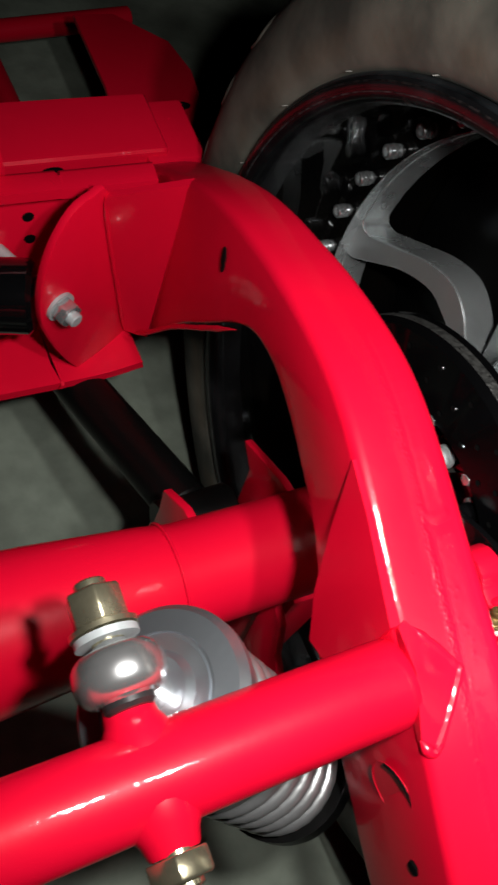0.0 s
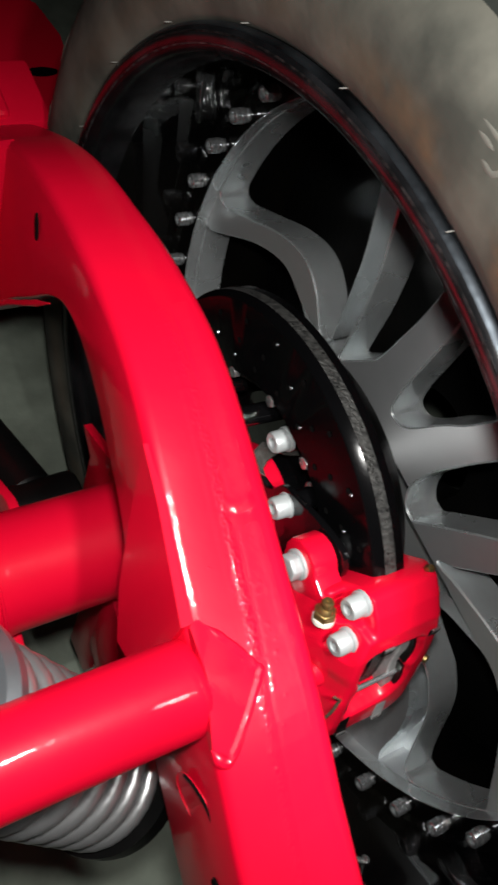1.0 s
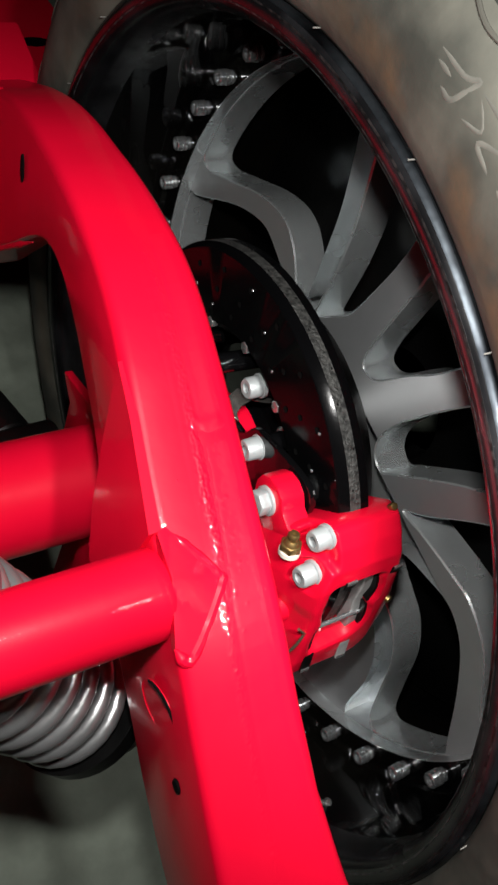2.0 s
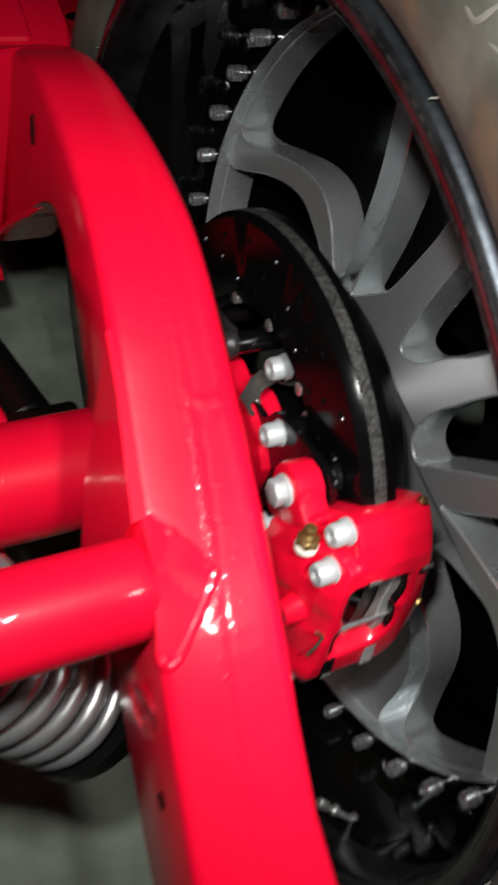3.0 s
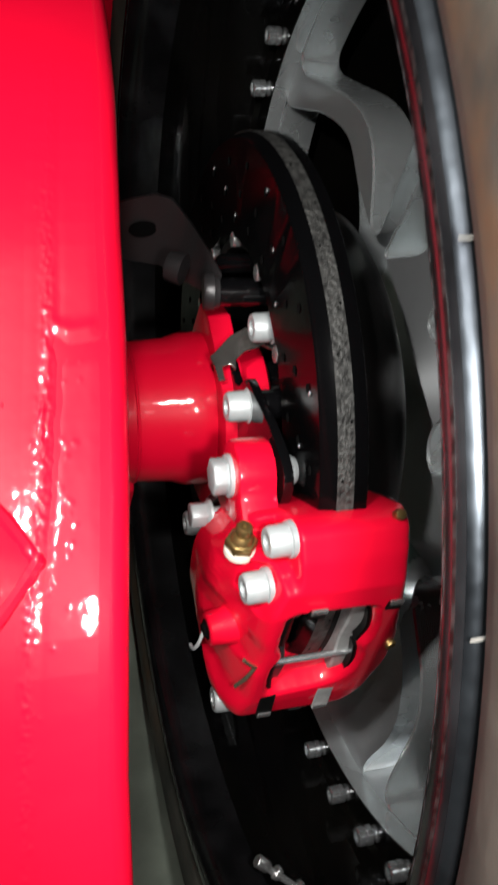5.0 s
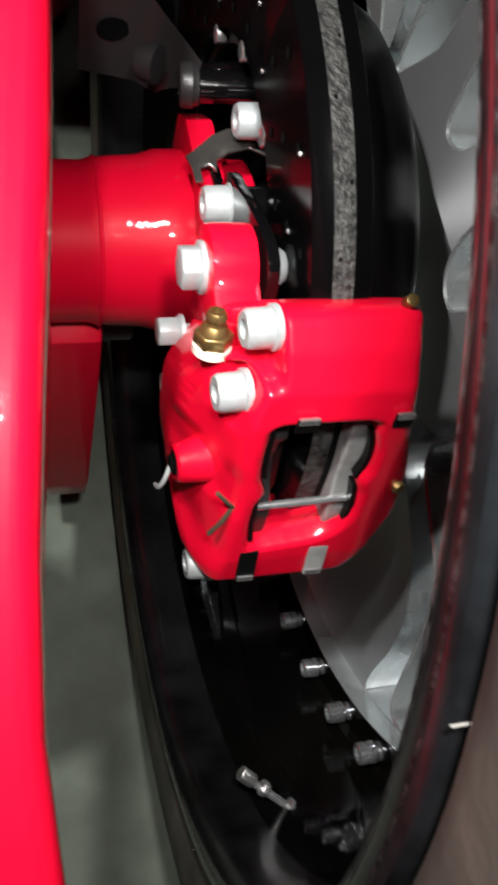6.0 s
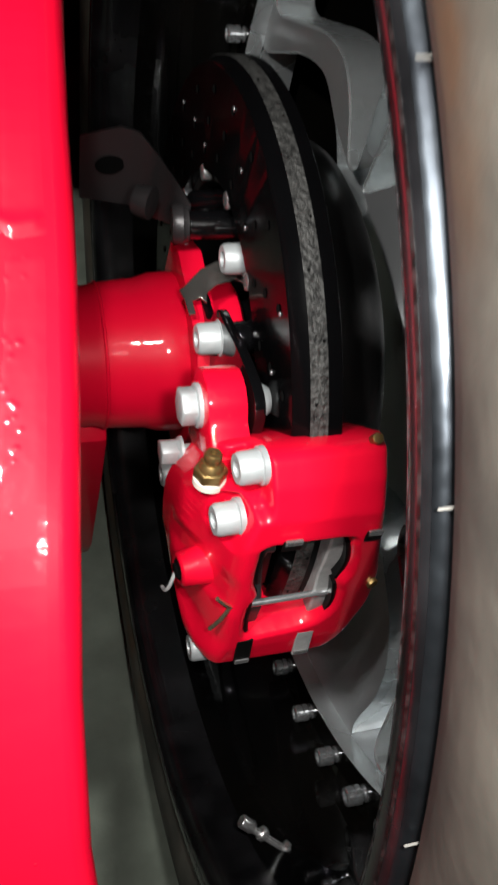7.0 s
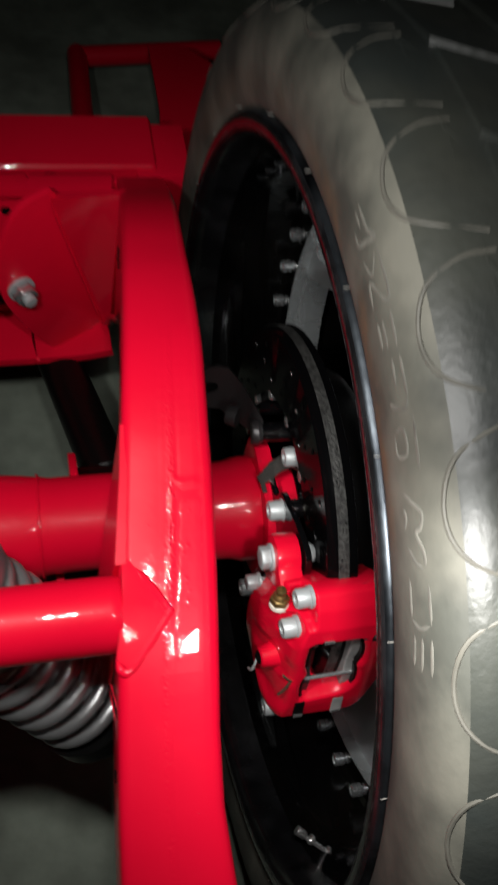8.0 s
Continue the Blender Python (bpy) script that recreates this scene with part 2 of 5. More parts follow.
def sweep(path, section, up=(1, 0, 0), closed=False):
    """A section of (a, b) carried along a path; a lies along up, b across."""
    bm = bmesh.new()
    pts = [Vector(p) for p in path]
    rings = []
    for i, p in enumerate(pts):
        if closed:
            d = pts[(i + 1) % len(pts)] - pts[i - 1]
        else:
            d = pts[min(i + 1, len(pts) - 1)] - pts[max(i - 1, 0)]
        d.normalize()
        a = Vector(up[i]) if isinstance(up, list) else Vector(up)
        a = (a - d * a.dot(d)).normalized()
        b = d.cross(a)
        sec = section[i] if isinstance(section[0][0], (tuple, list)) else section
        rings.append([bm.verts.new(p + a * u + b * v) for u, v in sec])
    n = len(rings[0])
    for p, q in list(zip(rings, rings[1:])) + ([(rings[-1], rings[0])] if closed else []):
        for k in range(n):
            bm.faces.new((p[k], p[(k + 1) % n], q[(k + 1) % n], q[k]))
    if not closed:
        bm.faces.new(rings[0])
        bm.faces.new(rings[-1])
    bmesh.ops.recalc_face_normals(bm, faces=bm.faces)
    return bm


def circle(r, n=12):
    return [(r * math.cos(2 * math.pi * k / n), r * math.sin(2 * math.pi * k / n)) for k in range(n)]


def smooth_path(points, steps=6):
    """A smooth line through points (Catmull-Rom)."""
    p = [Vector(q) for q in points]
    p = [p[0] * 2 - p[1]] + p + [p[-1] * 2 - p[-2]]
    out = []
    for i in range(1, len(p) - 2):
        for s in range(steps):
            t = s / steps
            out.append(0.5 * (2 * p[i] + (p[i + 1] - p[i - 1]) * t + (2 * p[i - 1] - 5 * p[i] + 4 * p[i + 1] - p[i + 2]) * t * t
                              + (3 * p[i] - p[i - 1] - 3 * p[i + 1] + p[i + 2]) * t ** 3))
    out.append(p[-2])
    return out


def polar(x, r, degrees):
    return Vector((x, r * math.cos(radians(degrees)), HUB.z + r * math.sin(radians(degrees))))


AXLE = frame_of(HUB, (1, 0, 0), (0, 1, 0))  # third axis outboard along the axle, first axis to the car's front


def wheel_frame(x, degrees):
    """At x on the axle: first axis points out along the radius, third outboard."""
    m = frame_of((x, 0, HUB.z), (1, 0, 0), (0, math.cos(radians(degrees)), math.sin(radians(degrees))))
    return m


def merge(*parts):
    out = bmesh.new()
    for b in parts:
        me = bpy.data.meshes.new("tmp")
        b.to_mesh(me)
        b.free()
        out.from_mesh(me)
        bpy.data.meshes.remove(me)
    return out


def hex_head(across, height, m, chamfer=0.12, bore=0.0):
    """A hexagonal head or nut from 0 to height along the third axis of m, with a chamfered face."""
    r = across / math.sqrt(3)
    bm = bmesh.new()
    bmesh.ops.create_cone(bm, cap_ends=True, segments=6, radius1=r, radius2=r, depth=height)
    bmesh.ops.translate(bm, verts=bm.verts, vec=(0, 0, height / 2))
    top = max(bm.faces, key=lambda f: f.calc_center_median().z)
    bmesh.ops.bevel(bm, geom=list(top.edges), offset=chamfer * across * 0.6, segments=2, profile=0.6, affect="EDGES")
    bevel(bm, across * 0.025, 1, 50)
    bm.transform(m)
    return bm


def weld(path, radius, seed=1, ripple=1.0):
    """A hand-laid weld bead along a path, rippled, thinning out at its ends."""
    rnd = random.Random(seed)
    pts = smooth_path(path, 14)
    ph, secs = [rnd.uniform(0, 6.28) for _ in range(3)], []
    for i in range(len(pts)):
        end = min(1.0, (i + 1) / 6, (len(pts) - i) / 6)
        r = radius * end * (0.9 + ripple * (0.07 * math.sin(1.25 * i + ph[0]) + 0.06 * math.sin(0.37 * i + ph[1]) + 0.05 * math.sin(2.1 * i + ph[2])))
        secs.append(circle(max(r, radius * 0.15), 10))
    return sweep(pts, secs, up=(0.3, 0.2, 0.9))


# ---- floor and shell of the workshop ----


def build_room():
    bm = bmesh.new()
    bmesh.ops.create_grid(bm, x_segments=40, y_segments=40, size=6.0)
    rnd = random.Random(3)
    for v in bm.verts:
        v.co.z = -0.0015 * rnd.random()
    tagged(part("floor", bm, CONCRETE), "stained grey concrete workshop floor", "floor", kind="structure")
    for name, size, place in (("wall_north", (12, 0.2, 3.2), (0, 6.1, 1.6)), ("wall_south", (12, 0.2, 3.2), (0, -6.1, 1.6)),
                              ("wall_east", (0.2, 12, 3.2), (6.1, 0, 1.6)), ("wall_west", (0.2, 12, 3.2), (-6.1, 0, 1.6)),
                              ("ceiling", (12.4, 12.4, 0.2), (0, 0, 3.3))):
        tagged(part(name, box(size, Matrix.Translation(place)), WALL), "dark painted workshop " + name.split("_")[0], name.split("_")[0], kind="structure")


# ---- chassis: red rail with a kick-up over the axle, cross tube, front crossmember ----
# y, top, bottom, inner x, outer x of the rail
RAIL = [(0.62, 0.22, 0.10, -0.150, -0.095), (0.42, 0.355, 0.19, -0.168, -0.112), (0.345, 0.436, 0.235, -0.176, -0.1310), (0.276, 0.493, 0.290, -0.184, -0.1385), (0.235, 0.523, 0.350, -0.188, -0.1425),
        (0.20, 0.545, 0.405, -0.1915, -0.1455), (0.165, 0.563, 0.452, -0.195, -0.1490), (0.13, 0.577, 0.500, -0.1985, -0.1520), (0.10, 0.588, 0.529, -0.202, -0.1538),
        (0.067, 0.597, 0.541, -0.2055, -0.1556), (0.03, 0.604, 0.539, -0.2095, -0.1580), (0.0, 0.605, 0.532, -0.213, -0.1605),
        (-0.03, 0.600, 0.524, -0.2165, -0.1625), (-0.06, 0.591, 0.503, -0.2195, -0.1635), (-0.085, 0.584, 0.476, -0.2225, -0.165),
        (-0.115, 0.577, 0.463, -0.2255, -0.1675), (-0.16, 0.566, 0.453, -0.230, -0.172), (-0.20, 0.551, 0.441, -0.2335, -0.1755),
        (-0.24, 0.535, 0.432, -0.2365, -0.177), (-0.28, 0.519, 0.425, -0.2385, -0.174), (-0.32, 0.507, 0.42, -0.239, -0.169),
        (-0.40, 0.49, 0.41, -0.237, -0.160), (-0.62, 0.47, 0.385, -0.225, -0.148)]


def rail_at(y):
    for a, b in zip(RAIL, RAIL[1:]):
        if a[0] >= y >= b[0]:
            k = (a[0] - y) / (a[0] - b[0])
            return [u + (v - u) * k for u, v in zip(a, b)]
    return list(RAIL[0] if y > RAIL[0][0] else RAIL[-1])


def build_chassis():
    frame_ob = thing("chassis_frame", (-0.2, 0, 0), "glossy red welded steel truck chassis frame with arched rail", "vehicle frame")
    rows = smooth_path([(r[0], r[1], r[2]) for r in RAIL], 4)
    bm = bmesh.new()
    rings = []
    ch = 0.007
    for p in rows:
        y, top, bot = p
        _, _, _, xi, xo = rail_at(y)
        sec = []
        for cx, cz, a0 in ((xo - ch, top - ch, 0), (xi + ch, top - ch, 90), (xi + ch, bot + ch, 180), (xo - ch, bot + ch, 270)):
            for k in range(4):
                a = radians(a0 + 30 * k)
                sec.append((cx + ch * math.cos(a), cz + ch * math.sin(a)))
        rings.append([bm.verts.new((x, y, z)) for x, z in sec])
    for p, q in zip(rings, rings[1:]):
        for k in range(len(p)):
            n = (k + 1) % len(p)
            bm.faces.new((p[k], p[n], q[n], q[k]))
    bm.faces.new(rings[0])
    bm.faces.new(rings[-1])
    rail = part("rail", bm, RED, frame_ob)
    # second plate welded on the inner side below the crown, leaning in at its foot
    side = [(-0.027, 0.598), (-0.055, 0.592), (-0.108, 0.578), (-0.112, 0.512), (-0.087, 0.498), (-0.066, 0.520), (-0.048, 0.552)]
    bm = bmesh.new()
    front = [bm.verts.new((rail_at(y)[3] - 0.0006 - 0.115 * max(0.0, 0.592 - z), y, z)) for y, z in side]
    back = [bm.verts.new((rail_at(y)[3] + 0.004, y, z)) for y, z in side]
    bm.faces.new(front)
    bm.faces.new(back)
    for k in range(len(side)):
        n = (k + 1) % len(side)
        bm.faces.new((front[k], front[n], back[n], back[k]))
    bmesh.ops.triangulate(bm, faces=[f for f in bm.faces if len(f.verts) > 4])
    part("side_plate", bm, RED, frame_ob)
    # dressed weld seam along the crown of the rail, with a wrinkle across it and lumpy paint beside it
    fine_y, fine_top = [p[0] for p in reversed(rows)], [p[1] for p in reversed(rows)]

    def crown(y, k):
        r = rail_at(y)
        return Vector((r[3] + (r[4] - r[3]) * k, y, float(np.interp(y, fine_y, fine_top))))
    seam_y, seam_k = (-0.30, -0.22, -0.157, -0.125, -0.10, -0.08, -0.05, 0.02, 0.08), (0.44, 0.45, 0.46, 0.50, 0.52, 0.53, 0.53, 0.54, 0.55)
    rnd = random.Random(17)
    pimples = [(rnd.gauss(-0.115, 0.020), rnd.uniform(0.002, 0.012), rnd.uniform(0.0006, 0.0010)) for _ in range(32)]
    pimples += [(rnd.uniform(-0.26, 0.0), rnd.gauss(0.0, 0.0016), rnd.uniform(0.0004, 0.0008)) for _ in range(60)]
    bm = bmesh.new()
    grid = []
    for i in range(860):
        y = 0.05 - 0.0004 * i
        row = []
        for j in range(60):
            k = 0.36 + 0.51 * j / 59
            side = min(1.0, j / 12, (59 - j) / 12, i / 48, (859 - i) / 48)
            side = side * side * (3 - 2 * side)
            d = (k - float(np.interp(y, seam_y, seam_k))) * 0.057 + 0.0006 * noise.noise(Vector((0, y * 90, 3)))
            rough = noise.noise(Vector((d * 700, y * 520, 1)))
            strong = 0.30 + 0.7 * math.exp(-((y + 0.10) / 0.045) ** 2) + 0.35 * max(0, noise.noise(Vector((5, y * 60, 0))))
            h = 0.00042 * strong * math.exp(-(d / 0.0020) ** 2) * (0.7 + 1.1 * rough)
            h -= 0.00025 * math.exp(-((d - 0.0042) / 0.0014) ** 2) * strong
            patch = math.exp(-((y + 0.105) / 0.040) ** 2) * min(1, max(0, (d - 0.001) / 0.004))
            h += 0.00007 * strong * math.exp(-((d - 0.001) / 0.0032) ** 2) * noise.noise(Vector((d * 1100, y * 950, 7)))
            h += patch * 0.00005 * noise.noise(Vector((d * 250, y * 230, 9)))
            for py, pd, pr in pimples:
                q = ((y - py) ** 2 + (d - pd) ** 2) / (pr * pr)
                if q < 6:
                    h += 0.16 * pr * math.exp(-q)
            if d > 0:
                fold = y + 0.061 + 0.35 * d + 0.002 * math.sin(d * 260)
                h += min(1, d / 0.004) * (0.00060 * math.exp(-(fold / 0.0028) ** 2) - 0.00045 * math.exp(-((fold + 0.0065) / 0.0030) ** 2))
            row.append(bm.verts.new(crown(y, k) + Vector((0, 0, h * side + 0.00022 * side - 0.00008))))
        grid.append(row)
    for p, q in zip(grid, grid[1:]):
        for j in range(59):
            bm.faces.new((p[j], p[j + 1], q[j + 1], q[j]))
    part("dressed_seam", bm, RED, frame_ob, "", 80)
    rnd = random.Random(31)
    for k in range(6):
        p = crown(rnd.uniform(-0.32, 0.02), rnd.uniform(0.2, 0.9))
        lump = bmesh.new()
        bmesh.ops.create_icosphere(lump, subdivisions=2, radius=rnd.uniform(0.0007, 0.0013))
        lump.transform(Matrix.Translation(p - Vector((0, 0, 0.0004))) @ Matrix.Diagonal((1, 1.4, 0.7, 1)))
        part("spatter", lump, RED, frame_ob)
    # thin brown strip added along the rail's outer side, just proud of it
    part("rail_side_strip", sweep([(rail_at(y)[4] - 0.0006, y, float(np.interp(y, fine_y, fine_top)) - 0.024) for y in [0.10 - 0.012 * k for k in range(36)]], [(-0.002, -0.001), (0.0013, -0.001), (0.0013, 0.001), (-0.002, 0.001)], up=(0, 0, 1)), BROWN_STRIP, frame_ob, "thin brown strip along the rail's side")
    # lens-shaped hole and small bores in the side of the rail
    m = frame_of((rail_at(-0.176)[3] - 0.0006, -0.176, 0.515), (-1, -0.11, 0), (0, 0, 1))
    part("lightening_hole", spin([(0, 0), (0, 0.0165), (0.0006, 0.0165)], m @ pose(0, 0, -0.0004), 32), RED, frame_ob)
    # black arc along the disc's edge stands in for the shadow there
    part("hole_edge_shadow", sweep([m @ Vector((0.0160 * math.cos(a), 0.0160 * math.sin(a), 0.0006)) for a in [radians(60 - 140 + k * 10) for k in range(15)]], circle(0.0008, 6), up=(1, 0, 0)), DARK_HOLE, frame_ob)
    part("bolt_bore", spin([(0, 0), (0.0003, 0.0035), (-0.001, 0.0042)], frame_of((rail_at(-0.212)[3] - 0.0008, -0.212, 0.507), (-1, 0, 0)), 16), DARK_HOLE, frame_ob)
    slot = prism([(0.010 * math.cos(radians(a)), 0.0028 * math.sin(radians(a))) for a in range(0, 360, 24)], 0, 0.001, frame_of((rail_at(0.162)[3] - 0.0008, 0.162, 0.529), (-1, 0, 0), (0, 0.25, 1)))
    part("slot", slot, DARK_HOLE, frame_ob)
    # cross tube with a diamond gusset on top of the rail
    part("cross_tube", spin([(0, 0), (0, 0.0225), (0.918, 0.0225), (0.9235, 0.0222), (0.926, 0.0205), (0.926, 0)], frame_of((-1.15, -0.130, 0.557), (1, 0, 0)), 40), RED, frame_ob)
    part("tube_weld", weld([(-0.2290, -0.130 + 0.0205 * math.cos(a), 0.557 + 0.0205 * math.sin(a)) for a in [radians(-60 + 24 * k) for k in range(13)]], 0.0015, 9), RED, frame_ob)
    corners = [(-0.2235, -0.1090), (-0.2190, -0.1065), (-0.2010, -0.1325), (-0.2005, -0.1390), (-0.2240, -0.1650), (-0.2310, -0.1590)]
    bm = bmesh.new()
    mid = bm.verts.new((-0.2250, -0.1315, rail_at(-0.1315)[1] + 0.0066))
    rim = [bm.verts.new((x, y, rail_at(y)[1] + 0.0007)) for x, y in corners]
    low = [bm.verts.new((x, y, rail_at(y)[1] - 0.004)) for x, y in corners]
    for k in range(6):
        n = (k + 1) % 6
        bm.faces.new((mid, rim[k], rim[n]))
        bm.faces.new((rim[k], low[k], low[n], rim[n]))
    part("gusset", bm, RED, frame_ob, "", 60)
    part("gusset_weld", weld([(x, y, rail_at(y)[1] - 0.0013) for x, y in corners[1:]], 0.0034, 12, 0.6), RED, frame_ob)
    # bung through the cross tube that carries the damper's bolt
    part("bung", merge(spin([(-0.0315, 0.0), (-0.0315, 0.0110), (-0.030, 0.0120), (-0.025, 0.0135), (-0.020, 0.0165), (-0.012, 0.0185), (0.012, 0.0185), (0.020, 0.0165), (0.026, 0.0130), (0.033, 0.0115), (0.033, 0)],
                            frame_of((-0.354, -0.130, 0.558), (0, 1, 0)), 28)), RED, frame_ob)
    # front crossmember: channel with a lip, drilled web and a slanted link ear
    yz = Matrix(((0, 0, 1, 0), (1, 0, 0, 0), (0, 1, 0, 0), (0, 0, 0, 1)))
    web = prism([(-1.1, 0.262), (-0.180, 0.262), (-0.180, 0.460), (-0.26, 0.458), (-1.1, 0.456)], -0.004, 0.004, Matrix(((1, 0, 0, 0), (0, 0, 1, 0.318), (0, 1, 0, 0), (0, 0, 0, 1))), 0.0012)
    part("crossmember_web", web, RED, frame_ob)
    part("crossmember_top_flange", sweep(smooth_path([(-1.1, 0.308, 0.460), (-0.35, 0.307, 0.462), (-0.26, 0.306, 0.462), (-0.22, 0.305, 0.463), (-0.186, 0.302, 0.466)], 5), [(-0.005, -0.010), (-0.003, -0.013), (0.001, -0.014), (0.004, -0.012), (0.0055, -0.008), (0.006, 0.010), (-0.004, 0.010)], up=(0, 0, 1)), RED, frame_ob, "", 60)
    part("crossmember_bottom_flange", sweep(smooth_path([(-1.1, 0.285, 0.262), (-0.35, 0.285, 0.264), (-0.27, 0.284, 0.266), (-0.222, 0.284, 0.268), (-0.187, 0.285, 0.274)], 5), [(-0.006, -0.034), (-0.002, -0.037), (0.003, -0.037), (0.006, -0.034), (0.004, 0.034), (-0.006, 0.034)], up=(0, 0, 1)), RED, frame_ob)
    for x, z in ((-0.2834, 0.4238), (-0.2813, 0.398)):
        part("bolt_bore", spin([(0, 0), (0.0004, 0.0044), (-0.001, 0.0050)], frame_of((x, 0.3132, z), (0, -1, 0)), 16), DARK_HOLE, frame_ob)
    ear = [(0.030, 0.496), (0.009, 0.490), (-0.008, 0.466), (-0.0165, 0.435), (-0.0175, 0.400), (-0.011, 0.368), (0.012, 0.311), (0.040, 0.262), (0.062, 0.240), (0.084, 0.232), (0.098, 0.250), (0.094, 0.300), (0.066, 0.410), (0.046, 0.490)]
    em = Matrix(((0.8924, 0, 0.4512, -0.278), (0.4512, 0, -0.8924, 0.247), (0, 1, 0, 0), (0, 0, 0, 1)))
    part("link_ear", prism(closed_path(ear)[::2], -0.007, 0.0, em, 0.002), RED, frame_ob)
    part("link_ear", prism([(u - 0.02, v) for u, v in ear[:10]], -0.085, -0.078, em, 0.002), RED, frame_ob)
    # folded plate from the ear to the side of the rail
    bm = bmesh.new()
    quads = [(-0.243, 0.263, 0.490), (-0.193, 0.288, 0.280), (-0.191, 0.247, 0.325), (-0.186, 0.246, 0.512)]
    f = [bm.verts.new(p) for p in quads]
    k = [bm.verts.new((p[0] + 0.006, p[1] + 0.006, p[2])) for p in quads]
    bm.faces.new(f)
    bm.faces.new(k)
    for n in range(4):
        bm.faces.new((f[n], f[(n + 1) % 4], k[(n + 1) % 4], k[n]))
    part("closing_plate", bm, RED, frame_ob)
    part("plate_weld", weld([(-0.243, 0.262, 0.488), (-0.230, 0.269, 0.43), (-0.213, 0.277, 0.36), (-0.195, 0.286, 0.285)], 0.0020, 15), RED, frame_ob)
    part("plate_weld", weld([(-0.197, 0.262, 0.312), (-0.196, 0.235, 0.350), (-0.1965, 0.20, 0.404), (-0.199, 0.165, 0.450), (-0.203, 0.115, 0.515)], 0.0024, 16), RED, frame_ob)
    # forward cross beam
    beam = prism([(0.395, 0.325), (0.470, 0.325), (0.470, 0.405), (0.395, 0.402)], -1.1, -0.128, yz, 0.006, 3)
    part("forward_beam", beam, RED, frame_ob)
    part("beam_end", prism([(0.388, 0.315), (0.465, 0.315), (0.465, 0.398), (0.388, 0.396)], -0.150, -0.092, yz, 0.004), RED, frame_ob)
    part("bolt_bore", prism([(0.010 * math.cos(radians(a)), 0.0048 * math.sin(radians(a))) for a in range(0, 360, 30)], 0, 0.001, frame_of((-0.2387, 0.3938, 0.390), (0, -1, 0), (1, 0, 0))), DARK_HOLE, frame_ob)
    # low front section, seen over the beam: mount plate and tube hoop
    part("mount_plate", prism([(-0.090, 0.56), (0.005, 0.56), (0.045, 0.665), (0.052, 0.72), (0.040, 0.78), (-0.02, 0.84), (-0.075, 0.84), (-0.075, 0.70)], 0.212, 0.220, edge=0.002), RED, frame_ob)
    part("bolt_bore", prism([(0.020 * math.cos(radians(a)), 0.008 * math.sin(radians(a))) for a in range(0, 360, 30)], 0, 0.0015, Matrix.Translation((0.006, 0.655, 0.2195))), DARK_HOLE, frame_ob)
    part("hoop_tube", rod((-0.180, 1.00, 0.075), (0.085, 1.03, 0.075), 0.017), RED, frame_ob)
    part("hoop_post", rod((-0.185, 0.47, 0.20), (-0.168, 1.01, 0.075), 0.017), RED, frame_ob)
    return frame_ob


# ---- axle housing with its brackets ----


